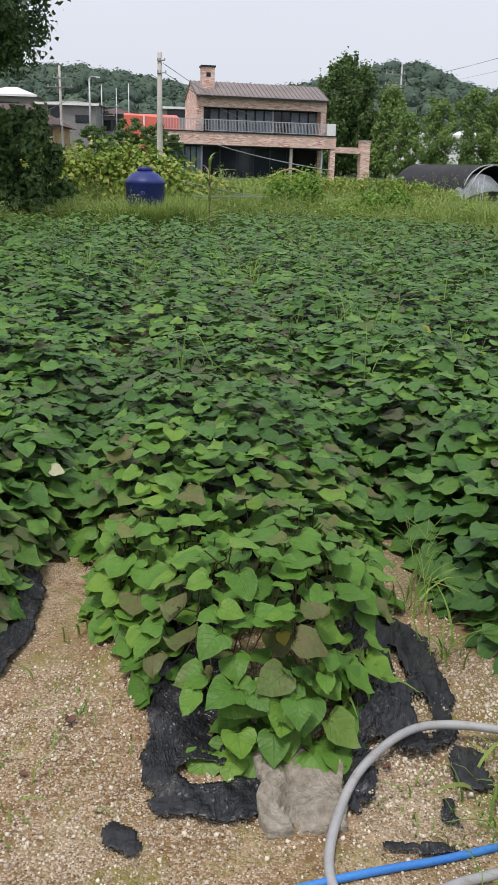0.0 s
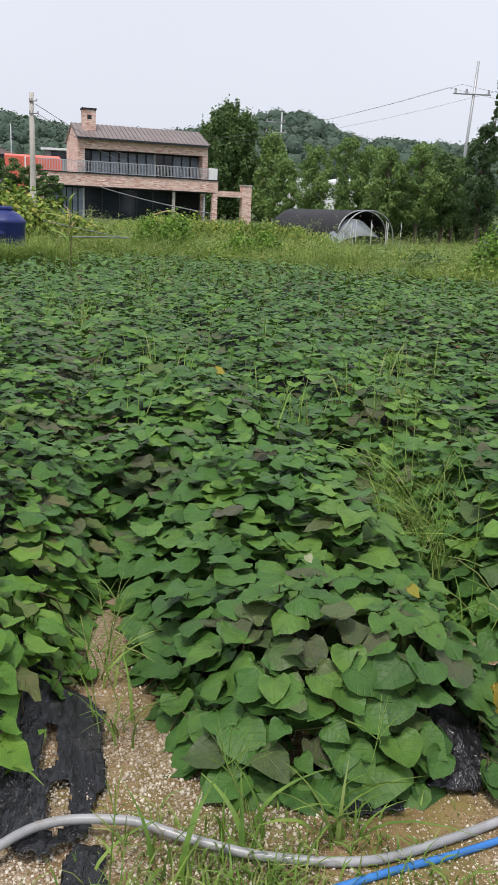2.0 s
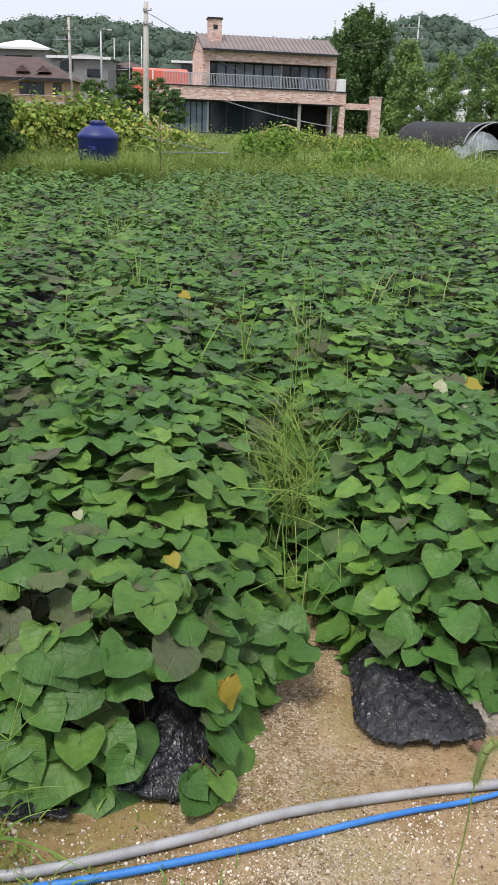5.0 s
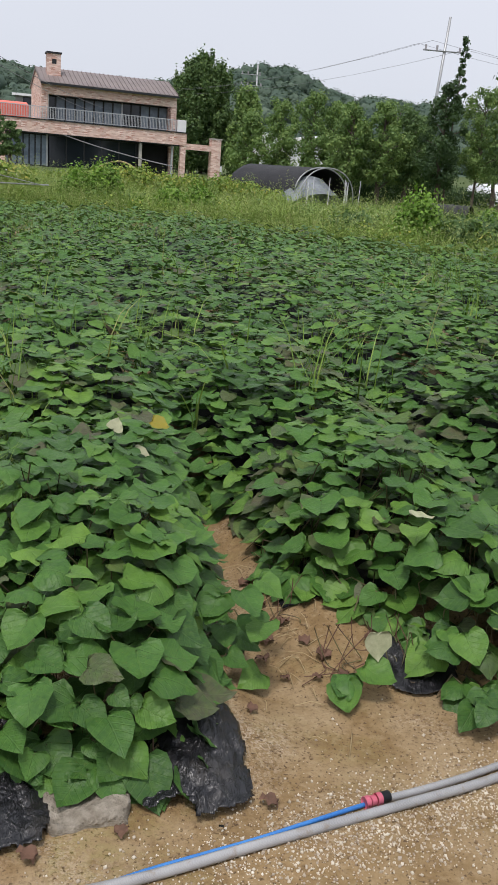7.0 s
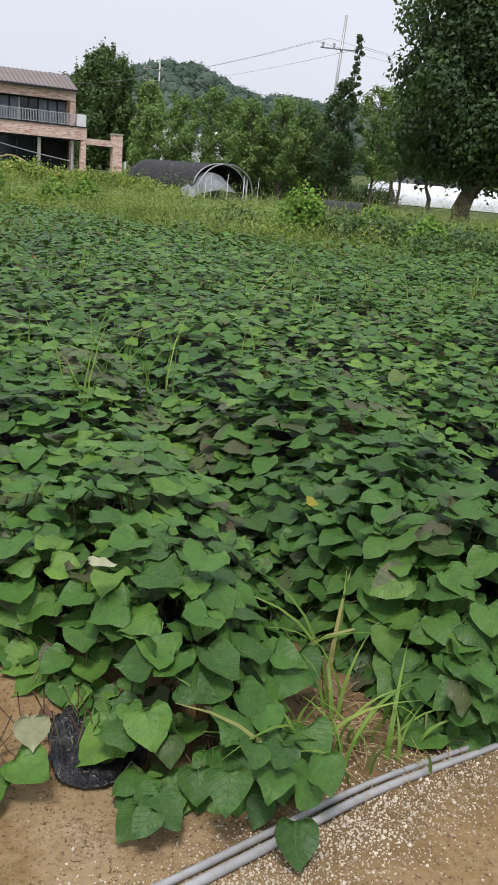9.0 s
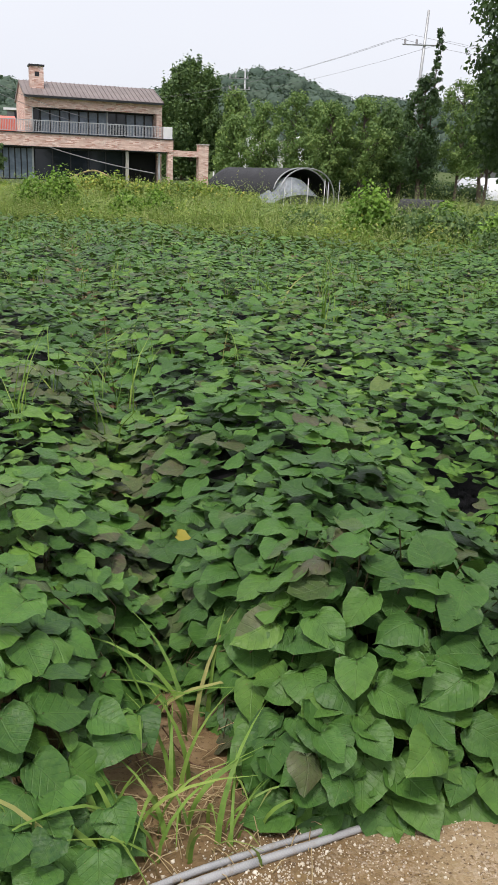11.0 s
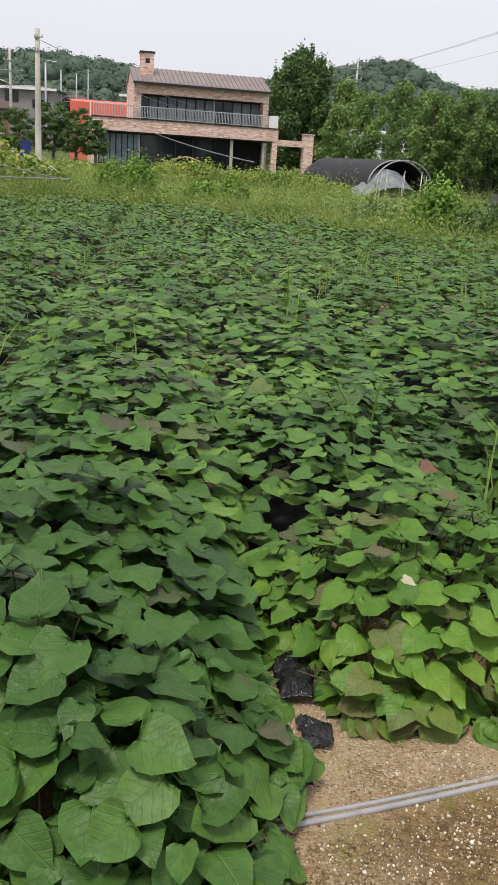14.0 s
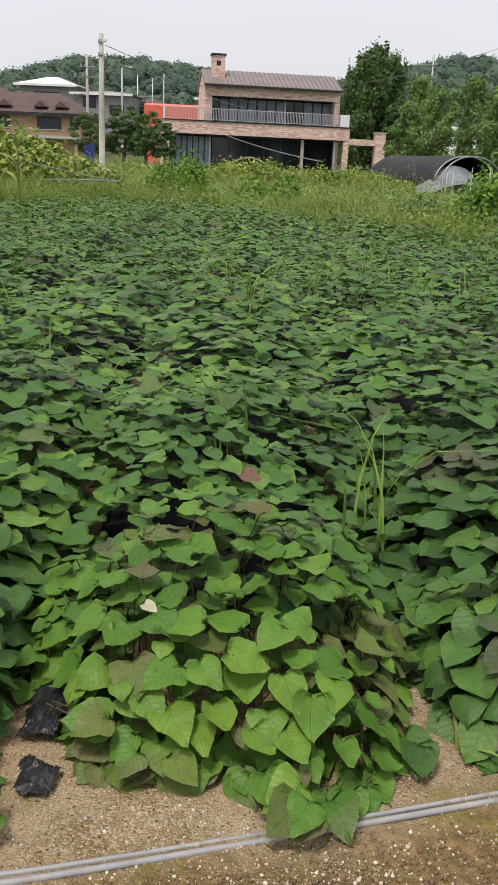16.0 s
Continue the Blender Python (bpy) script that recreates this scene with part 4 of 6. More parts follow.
def foxtail(root, tip, nod, length, hook, blades_):
    """One foxtail grass: a thin stem, a few blades and a nodding bristly head."""
    z = height(*root)
    thing = empty("foxtail", (root[0], root[1], z), "foxtail grass with a drooping bristly head", "weed", "foxtails")
    top = Vector((tip[0] - root[0], tip[1] - root[1], tip[2] - z))
    tube("stalk", smooth_line([(0, 0, -0.01), (top.x * 0.3 - 0.01, top.y * 0.35, top.z * 0.4), (top.x * 0.75, top.y * 0.75, top.z * 0.8), top], 5), 0.0011, M["weed"], thing, "", 5)
    d = Vector((math.cos(nod), math.sin(nod), 0))
    curl = smooth_line([top, top + d * length * 0.05 + Vector((0, 0, length * 0.4)), top + d * length * (0.12 + 0.1 * hook) + Vector((0, 0, length * 0.75)), top + d * length * (0.25 + 0.4 * hook) + Vector((0, 0, length * (0.97 - 0.1 * hook))), top + d * length * (0.38 + 0.65 * hook) + Vector((0, 0, length * (0.95 - 0.15 * hook)))], 8)
    nn = len(curl)
    bits = [tube_arrays(curl, [0.0012 + 0.0042 * math.sin(math.pi * (i + 0.8) / (nn + 0.8)) ** 0.6 for i in range(nn)], 8)]
    for j in range(800):
        i = int(rng.integers(1, nn - 1))
        along = (curl[i + 1] - curl[i - 1]).normalized()
        out = (Vector(rng.normal(0, 1, 3)).normalized() + along * 0.55).normalized()
        bits.append(tube_arrays([curl[i], curl[i] + out * rng.uniform(0.008, 0.014)], [0.0004, 0.00012], 3, False))
        if j % 3 == 0:
            v_, t_ = spread(OV * np.array([1.6, 1, 1]), OT, turns(1), np.array([0.0013]), np.array([curl[i] + out * 0.0036]))
            bits.append((v_, t_))
    mesh_object("seed_head", *joined(bits), M["fox"], thing, "bristly drooping foxtail seed head", True)["kind"] = "stuff"
    for k in range(blades_):
        v_, t_ = blades(np.array([0.0]), np.array([0.0]), np.array([0.02 + 0.07 * k]), np.array([0.2]), np.array([0.009]), np.array([0.9]), 6, np.array([nod + 2.4 * k]))
        mesh_object("blade", v_, t_, M["weed"], thing, "", True)


foxtail((1.69, 1.03), (1.722, 1.06, 0.575), 0.0, 0.065, 0.0, 3)
foxtail((1.72, 0.74), (1.792, 0.75, 0.765), 0.1, 0.07, 0.8, 2)
weed((0.40, 0.98), 5, 0.20, 0.010, 0.05, 1.0, CRAB)


# grit washed over the film beside a bed
n = 2600
fx, fy = rng.uniform(0.02, 0.36, n), rng.uniform(1.3, 2.2, n)
ok = ripple(fx, fy, 16.0, 14) + rng.normal(0, 0.3, n) > 0.75
fx, fy = fx[ok], fy[ok]
fs = rng.gamma(3.0, 0.0007, len(fx)).clip(0.001, 0.005) + 0.001
v, t = spread(OV, OT, turns(len(fx)), fs, np.stack([fx, fy, terrain(fx, fy) + 0.022 + fs], 1))
tagged(mesh_object("grit", v, t, M["pebble"]), "pale grit washed over black plastic film", "grit", "", "stuff")


# ---- mulch film, block, hoses ----
def film_sheet(spans, holes, seed, label, rise=0.0):
    """Torn black mulch film lying over the front of a bed: rounded patches joined, with torn holes."""
    lo, hi = np.min([(a, c) for a, b, c, d in spans], 0), np.max([(b, d) for a, b, c, d in spans], 0)
    X, Y = np.meshgrid(np.arange(lo[0] - 0.03, hi[0] + 0.03, 0.006), np.arange(lo[1] - 0.03, hi[1] + 0.03, 0.006))
    edge = np.full(X.shape, -1.0)
    for x0, x1, y0, y1 in spans:
        u, v = 2 * (X - x0) / (x1 - x0) - 1, 2 * (Y - y0) / (y1 - y0) - 1
        edge = np.maximum(edge, (1 - (u ** 4 + v ** 4) ** 0.25) * 0.5 * min(x1 - x0, y1 - y0))
    for hx, hy, rx, ry in holes:
        edge = np.minimum(edge, (np.hypot((X - hx) / rx, (Y - hy) / ry) - 1) * min(rx, ry))
    warp = 0.02 * ripple(X, Y, 9, seed)
    crease = np.zeros_like(X)
    for k, (deep, fine, squeeze) in enumerate(((0.010, 30, 0.5), (0.007, 62, 0.4), (0.004, 110, 0.4))):
        w = 0.35 * math.sin(seed * 3.1) + k * 0.5 - 0.4
        U, V = (X + warp) * math.cos(w) - Y * math.sin(w), X * math.sin(w) + (Y + warp) * math.cos(w)
        crease += deep * np.abs(ripple(U, V * squeeze, fine, seed + k))
    Z = terrain(X, Y) + 0.010 + crease + rise * np.clip(1 - ((X - (lo[0] + hi[0]) / 2) / (0.55 * (hi[0] - lo[0]))) ** 2, 0, 1) * np.clip((Y - lo[1]) / 0.22, 0, 1) ** 0.6
    solid = edge + 0.014 * ripple(X, Y, 14, seed + 2) + 0.006 * ripple(X, Y, 61, seed + 3) > 0.004
    idx = np.arange(X.size).reshape(X.shape)
    c = solid[:-1, :-1] & solid[1:, 1:] & solid[1:, :-1] & solid[:-1, 1:]
    a, b, d, e = idx[:-1, :-1][c], idx[:-1, 1:][c], idx[1:, 1:][c], idx[1:, :-1][c]
    t = np.concatenate([np.stack([a, b, d], 1), np.stack([a, d, e], 1)])
    used = np.unique(t)
    back = np.zeros(X.size, int)
    back[used] = np.arange(len(used))
    ob = mesh_object("mulch_film", np.stack([X.ravel(), Y.ravel(), Z.ravel()], 1)[used], back[t], M["film"], None, "", True)
    m = ob.modifiers.new("thick", "SOLIDIFY")
    m.thickness = 0.0015
    return tagged(ob, label, "plastic film", "mulch films")


FILM = "torn crumpled black plastic mulch film on the bed"
for spans, holes, seed, rise in (
        ([(-0.48, -0.27, 1.27, 1.95), (-0.46, -0.17, 1.21, 1.36)], [(-0.31, 1.365, 0.06, 0.035)], 1.0, 0.02),
        ([(0.0, 0.24, 1.46, 2.2), (0.12, 0.345, 1.44, 2.1), (0.0, 0.1, 1.23, 1.55), (0.27, 0.36, 1.32, 1.5)], [(0.21, 1.80, 0.014, 0.06), (0.25, 1.62, 0.012, 0.05), (0.11, 1.47, 0.03, 0.03)], 3.0, 0.02),
        ([(1.12, 1.36, 1.62, 2.05)], [], 4.0, 0.08),
        ([(1.67, 2.01, 1.85, 2.2)], [], 5.0, 0.06),
        ([(2.19, 2.46, 1.92, 2.30)], [(2.265, 1.93, 0.04, 0.05)], 6.0, 0.06),
        ([(2.9, 3.14, 2.42, 2.66)], [], 7.0, 0.0),
        ([(4.85, 4.95, 3.0, 3.12), (4.80, 4.92, 3.2, 3.6)], [], 8.0, 0.02),
        ([(-1.15, -0.87, 1.66, 2.4)], [], 9.0, 0.02),
        ([(-0.53, -0.44, 1.13, 1.22)], [], 2.5, 0.0),
        ([(0.08, 0.2, 1.135, 1.17), (0.215, 0.26, 1.22, 1.31)], [], 3.5, 0.0),
        ([(2.34, 2.41, 1.89, 1.925), (2.44, 2.49, 1.87, 1.91)], [], 6.4, 0.0),
        ([(0.86, 1.1, 1.55, 1.9)], [], 5.5, 0.0)):
    film_sheet(spans, holes, seed, FILM, rise)


def bed_film(b):
    """The black mulch film that lies over a whole bed under its vines."""
    bx, front = BC[b], BF[b]
    for reach_y, x0, x1 in ((3.9, -1.7, 7.0), (5.5, -2.0, 7.2), (8.6, -2.7, 8.2), (14.2, -4.4, 10.8)):  # only where vines cover it
        if not x0 < bx < x1:
            front = max(front, reach_y)
    ys = np.concatenate([np.arange(front + 0.5, min(front + 4, 8.0), 0.06), np.arange(min(front + 4, 8.0), float(far_edge(np.array([bx]))[0]) - 0.6, 0.4)])
    us = np.linspace(-0.40, 0.40, 15)
    U, Y = np.meshgrid(us, ys)
    U = U * (1 + 0.06 * ripple(U * 0 + bx, Y, 5.0, 3))
    X = bx + U - LEAN * (Y - 2.3)
    Z = terrain(X, Y) + 0.010 + 0.012 * np.abs(ripple(X, Y, 15, bx))
    idx = np.arange(X.size).reshape(X.shape)
    a, c, d, e = (idx[:-1, :-1].ravel(), idx[:-1, 1:].ravel(), idx[1:, 1:].ravel(), idx[1:, :-1].ravel())
    ob = mesh_object("mulch_film", np.stack([X.ravel(), Y.ravel(), Z.ravel()], 1), np.concatenate([np.stack([a, c, d], 1), np.stack([a, d, e], 1)]), M["film_dusty"], None, "", True)
    m = ob.modifiers.new("thick", "SOLIDIFY")
    m.thickness = 0.0015
    return tagged(ob, "long black plastic mulch film under the vines of a bed", "plastic film", "bed films")


for b in range(len(BEDS)):
    bed_film(b)


def concrete_block(x, y, turn, w, l, h, crack=False):
    """A broken lump of concrete: uneven outline, worn top, sometimes a deep crack."""
    bm = box(bmesh.new(), -w / 2, w / 2, -l / 2, l / 2, -0.02, h, 0.008)
    bmesh.ops.subdivide_edges(bm, edges=[e for e in bm.edges if e.calc_length() > 0.05], cuts=22, use_grid_fill=True)
    for v in bm.verts:
        narrow = 1 - 0.45 * max(0.0, -v.co.y / l - 0.1)
        v.co.x *= narrow
        v.co += Vector(noise.noise_vector(v.co * 9)) * 0.022 + Vector(noise.noise_vector(v.co * 24)) * 0.009 + Vector(noise.noise_vector(v.co * 70)) * 0.003
        if crack and v.co.z > 0.0 and abs(v.co.x + 0.035 - 0.012 * math.sin(v.co.y * 45)) < 0.007:
            v.co.z -= 0.022
    ob = part("concrete_block", bm, M["block"], None, "", True)
    ob.matrix_world = pose(x, y, height(x, y), 4, 3, turn)
    return tagged(ob, "weathered grey concrete block at the foot of a bed", "block", "concrete blocks")


concrete_block(-0.09, 1.32, 4, 0.21, 0.25, 0.035, True)
concrete_block(2.08, 2.02, 8, 0.19, 0.20, 0.035)

GREY = [(1.5, 0.7), (0.9, 0.98), (0.5, 1.10), (0.25, 1.07), (0.10, 1.0), (0.0, 0.99), (-0.045, 1.06), (-0.025, 1.2), (0.06, 1.38), (0.21, 1.505), (0.4, 1.52), (0.53, 1.475), (0.7, 1.42), (0.92, 1.392), (1.12, 1.45), (1.34, 1.54), (1.52, 1.615), (1.81, 1.70), (2.16, 1.765), (2.47, 1.86),
        (2.77, 1.955), (3.06, 2.06), (3.3, 2.16), (3.63, 2.30), (3.97, 2.42), (4.18, 2.49), (4.6, 2.66), (5.0, 2.81), (5.53, 3.03), (5.87, 3.15), (7.2, 3.66), (9.0, 4.3)]
BLUE = [(-0.6, 0.9), (-0.1, 1.045), (0.07, 1.095), (0.25, 1.14), (0.69, 1.275), (0.96, 1.36), (1.16, 1.42), (1.49, 1.53), (1.67, 1.60), (1.78, 1.642), (1.92, 1.684), (2.06, 1.735), (2.2, 1.794), (2.43, 1.868), (2.56, 1.912), (2.71, 1.969)]


def hose(name, plan, radius, material, label, lift=0.0, sunk=3.3):
    thing = empty(name, (plan[0][0], plan[0][1], 0), label, "hose", "garden hoses")
    pts = smooth_line([(p[0] - plan[0][0], p[1] - plan[0][1], height(*p) + radius - 0.009 * min(1, max(0, p[0] - 3.6)) + (lift[i] if lift else 0)) for i, p in enumerate(plan)], 7)
    girth = [radius * (1 - 0.38 * min(1, max(0, p[0] + plan[0][0] - sunk))) for p in pts]  # half sunk in soil further on
    tube("hose_wall", pts, girth, material, thing, "", 12)
    return thing


arch_lift = [0.0] * len(GREY)
arch_lift[8], arch_lift[9], arch_lift[10], arch_lift[7], arch_lift[11], arch_lift[12] = 0.03, 0.045, 0.035, 0.012, 0.02, 0.008
hose("garden_hose", GREY, 0.0112, M["hose"], "grey reinforced garden hose lying along the beds", arch_lift)
hose("garden_hose", BLUE, 0.0086, M["hose_blue"], "blue plastic hose on the soil beside a grey one", 0.0, 1.1)
hose("garden_hose", [(2.72, 1.972), (2.9, 2.037), (3.1, 2.112)] + [(x, y + 0.037 - 0.013 * min(1, max(0, x - 3.3))) for x, y in GREY[22:]], 0.0092, M["hose"], "second grey hose joined on by a pink coupling")
cpl = empty("hose_coupling", (2.725, 1.974, height(2.72, 1.97) + 0.014), "pink plastic hose coupling between blue and grey hoses", "coupling", "", "", 18)
for k in range(3):
    tube("ring", [(-0.022 + k * 0.016, 0, 0), (-0.009 + k * 0.016, 0, 0)], 0.014 - 0.002 * (k % 2), M["pink"], cpl, "", 14)
tube("nut", [(0.023, 0, 0), (0.045, 0, 0)], 0.0135, M["dark"], cpl, "black nut", 10)
# ---- plants behind the field ----
def leaf_cloud(lobes, count, size, flat=0.0):
    """Leaves over and inside a set of (x, y, z, rx, ry, rz) lobes."""
    vol = np.array([l[3] * l[4] * l[5] for l in lobes]) ** 0.67
    pick = rng.choice(len(lobes), count, p=vol / vol.sum())
    L = np.array(lobes)[pick]
    d = rng.normal(size=(count, 3))
    d /= np.linalg.norm(d, axis=1)[:, None]
    r = rng.uniform(0.05, 1.0, count) ** 0.45 * (1 + 0.16 * rng.normal(size=count))
    at = L[:, :3] + d * L[:, 3:] * r[:, None]
    rot = frames_from(d * (1 - flat) + rng.normal(0, 0.6, (count, 3)) + np.array([0, 0, 0.35]), rng.normal(size=(count, 3)) + np.array([0, 0, -0.7]))
    return spread(FAR_LEAF[0], FAR_LEAF[1], rot, rng.uniform(0.65, 1.25, count) * size, at)


def tree(x, y, top, spread_r, trunk_top, label, tone="tree", leaves=3500, leaf=0.3, lobes=14, name="tree", crown_low=None, trunk_r=0.14, cone=0.0, seed=0, pad=1.0):
    """A tapered trunk, limbs to every lobe, and a crown of single leaves with gaps."""
    r_ = np.random.default_rng(seed + int(abs(x) * 13 + y * 7))
    z0 = height(x, y)
    thing = empty(name, (x, y, z0), label, "tree", "trees round the field")
    h = top - z0
    low = (crown_low if crown_low is not None else 0.3 * h)
    bits = [tube_arrays([(0, 0, -0.1), (0.05 * h * r_.normal(0, 0.2), 0, trunk_top * 0.5), (0.02 * h * r_.normal(), 0.0, trunk_top), (0, 0, h * 0.85)], [trunk_r * 1.25, trunk_r, trunk_r * 0.75, 0.02], 9)]
    balls = []
    for k in range(lobes * 2):
        f = (k + r_.uniform(0, 1)) / (lobes * 2)
        z = low + (h - low) * f
        wide = spread_r * ((1 - f) ** 0.42 * 0.92 if cone == 3 else (1 - f) * 0.95 + 0.08 if cone else math.sin(math.pi * min(1, 0.20 + 0.72 * f)) ** 0.7)
        a = k * 2.4 + r_.uniform(-0.6, 0.6)
        rad = wide * r_.uniform(0.15, 0.85)
        s = spread_r * (0.2 if cone else 0.33) * r_.uniform(0.6, 1.25) * (1 - 0.35 * f)
        balls.append((math.cos(a) * rad, math.sin(a) * rad, z, s, s, s * pad * r_.uniform(0.7, 1.1) * (1.7 if cone else 1.0)))
        if k % 2:
            continue
        root = (0, 0, max(trunk_top * 0.6, z - 0.5 * s - 0.35 * wide))
        bits.append(tube_arrays([root, (math.cos(a) * rad * 0.5, math.sin(a) * rad * 0.5, (root[2] + z) / 2 + 0.1), balls[-1][:3]], [trunk_r * 0.4, trunk_r * 0.25, 0.01], 5))
    for k in range(26 if cone == 3 else 0):  # shoots that stand up from a pointed crown
        f, a = r_.uniform(0.55, 0.97), r_.uniform(0, 6.28)
        rad = spread_r * (1 - f) ** 0.42 * 0.85
        balls.append((math.cos(a) * rad, math.sin(a) * rad, low + (h - low) * f + 0.5, 0.2, 0.2, r_.uniform(0.7, 1.3)))
    mesh_object("trunk", *joined(bits), M["bark"], thing, "grey-brown trunk with limbs", True)
    mesh_object("crown", *leaf_cloud(balls, leaves, leaf), M[tone], thing)
    return thing


BROAD, POINTED = "broad-leaved green tree behind the field", "tall pointed dark green tree behind the house"
tree(10.0, 103, 13.4, 3.9, 3.0, POINTED, "tree", 17000, 0.27, 70, "tree", 0.8, 0.2, 3, 3)
tree(12.8, 104, 13.0, 3.9, 3.0, POINTED, "tree", 17000, 0.27, 70, "tree", 0.8, 0.18, 3, 4)
tree(11.3, 105, 14.2, 2.6, 3.0, POINTED, "tree", 9000, 0.27, 44, "tree", 0.8, 0.18, 3, 9)
tree(8.6, 105, 11.6, 2.6, 3.0, POINTED, "tree", 7500, 0.27, 40, "tree", 0.8, 0.18, 3, 6)
tree(15.4, 100, 10.6, 3.0, 3.0, POINTED, "tree_light", 8500, 0.27, 40, "tree", 0.8, 0.18, 3, 7)
for x, y, top, r, tone in ((11.2, 65, 5.9, 1.5, "tree_light"), (12.9, 63, 6.7, 1.8, "tree_light"), (14.6, 60, 7.0, 1.8, "tree_light"), (16.6, 61, 6.6, 1.9, "tree_light"), (18.6, 66, 7.2, 2.2, "tree"), (21.5, 64, 7.2, 2.2, "tree")):
    tree(x, y, top, r, 1.5, "young light green tree with an open crown", tone, 8500, 0.14, 26, "tree", 0.8, 0.09)
for x, y, top, r in ((14.9, 51, 5.8, 1.5), (16.6, 50.5, 6.0, 1.55), (18.3, 51, 5.6, 1.4), (19.6, 53, 5.6, 1.5)):
    tree(x, y, top, r, 1.3, BROAD, "tree" if x > 18 else "tree_light", 9000, 0.125, 26, "tree", 1.3, 0.13)
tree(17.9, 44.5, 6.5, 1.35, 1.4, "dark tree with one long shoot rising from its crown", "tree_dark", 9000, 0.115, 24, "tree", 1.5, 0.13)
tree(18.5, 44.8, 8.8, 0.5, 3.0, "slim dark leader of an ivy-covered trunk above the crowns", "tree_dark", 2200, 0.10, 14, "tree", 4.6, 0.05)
tree(20.3, 45.5, 6.6, 1.5, 1.2, "young light green tree with a forked trunk", "tree_light", 11000, 0.095, 22, "tree", 1.9, 0.08)
tree(22.4, 47, 6.4, 1.6, 1.2, BROAD, "tree", 12000, 0.095, 22, "tree", 2.1, 0.1)
tree(24.6, 53, 7.6, 2.0, 1.4, BROAD, "tree", 7500, 0.16, 18, "tree", 2.2, 0.14)
tree(27.5, 54, 8.0, 2.2, 1.4, BROAD, "tree", 7500, 0.16, 18, "tree", 2.2, 0.14)
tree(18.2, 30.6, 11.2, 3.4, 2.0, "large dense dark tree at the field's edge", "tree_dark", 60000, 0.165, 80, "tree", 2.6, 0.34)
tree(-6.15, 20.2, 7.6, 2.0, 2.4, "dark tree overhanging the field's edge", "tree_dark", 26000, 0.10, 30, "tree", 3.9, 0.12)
for x, y, top, r in ((-5.3, 21.5, 2.7, 0.95), (-6.4, 21.8, 2.75, 1.0), (-7.6, 22, 2.6, 1.0)):
    tree(x, y, top, r, 0.5, "dense dark green shrub at the field's edge", "tree", 6500, 0.125, 22, "shrub", 0.3, 0.05)
for x, y, top, r in ((-10.8, 66, 4.5, 1.7), (-8.6, 67, 5.1, 1.7), (-6.8, 66, 4.7, 1.5), (-5.3, 65, 4.0, 1.2)):
    tree(x, y, top, r, 1.2, "spreading garden pine with cloud-like pads beside the brick house", "tree", 7500, 0.125, 15, "pine_tree", 0.9, 0.12, pad=0.5)


def shrub_mass(name, lobes, count, size, tone, label):
    z = min(height(l[0], l[1]) for l in lobes)
    ob = mesh_object(name, *leaf_cloud(lobes, count, size), M[tone])
    return tagged(ob, label, "climbing plants", "", "stuff")


def lump(x, y, r, h):
    g = height(x, y)
    return (x, y, g + h * 0.45, r, r, h * 0.55)


shrub_mass("vine_thicket", [lump(*p) for p in ((-6.3, 26.5, 1.0, 2.2), (-5.3, 26.5, 0.9, 2.1), (-4.4, 27, 0.9, 2.2), (-3.6, 27, 0.95, 2.25), (-2.8, 27, 0.85, 1.95), (-2.1, 27, 0.75, 1.65), (-1.4, 27.5, 0.6, 1.4), (-0.8, 28, 0.5, 1.15), (-7.4, 27.5, 1.1, 2.0), (-8.4, 28, 1.1, 2.1))],
           26000, 0.14, "vine", "sprawling climbing vines with yellowing leaves over a fence")
shrub_mass("vine_hedge", [lump(*p) for p in ((0.2, 42, 0.9, 0.9), (1.3, 42, 0.8, 1.2), (2.2, 42, 0.8, 1.25), (3.1, 42, 0.8, 1.3), (4.4, 43, 0.8, 1.0), (5.5, 43, 0.8, 1.05), (6.9, 43, 0.9, 1.1), (8.0, 42, 0.8, 0.95), (9.0, 41, 0.7, 0.7), (-1.2, 42, 0.9, 0.7), (-2.2, 41, 0.9, 0.9), (-3.0, 41, 0.8, 1.0))],
           16000, 0.12, "vine", "low hedge of climbing plants along the field's far edge")
shrub_mass("bramble", [lump(*p) for p in ((9.6, 19.6, 0.7, 1.0), (10.3, 19.4, 0.7, 1.05), (11.2, 19.2, 0.7, 1.0), (12.1, 19.0, 0.8, 0.9), (13.2, 19, 0.8, 0.9), (14.4, 19.5, 0.9, 0.9), (7.8, 22, 0.7, 0.9), (15.8, 21, 1.0, 0.9), (10.9, 17.8, 0.6, 0.7))],
           14000, 0.095, "tree", "tangled brambles and vines at the field's edge")
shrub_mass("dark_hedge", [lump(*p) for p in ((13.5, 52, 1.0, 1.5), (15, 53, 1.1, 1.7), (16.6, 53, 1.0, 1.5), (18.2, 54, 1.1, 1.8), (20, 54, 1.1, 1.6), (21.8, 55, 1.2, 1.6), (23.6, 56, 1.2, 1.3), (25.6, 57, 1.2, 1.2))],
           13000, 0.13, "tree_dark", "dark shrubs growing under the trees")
weed_lumps = []
for k in range(150):
    x = rng.uniform(-6, 16)
    y = float(far_edge(np.array([x]))[0]) + rng.uniform(0.2, 11)
    weed_lumps.append(lump(x, y, rng.uniform(0.25, 0.7), rng.uniform(0.4, 0.95)))
shrub_mass("rough_weeds", weed_lumps[:80], 17000, 0.075, "tree_light", "leafy weeds growing through the rough grass")
shrub_mass("rough_weeds", weed_lumps[80:], 14000, 0.075, "vine", "yellowish leafy weeds growing through the rough grass")
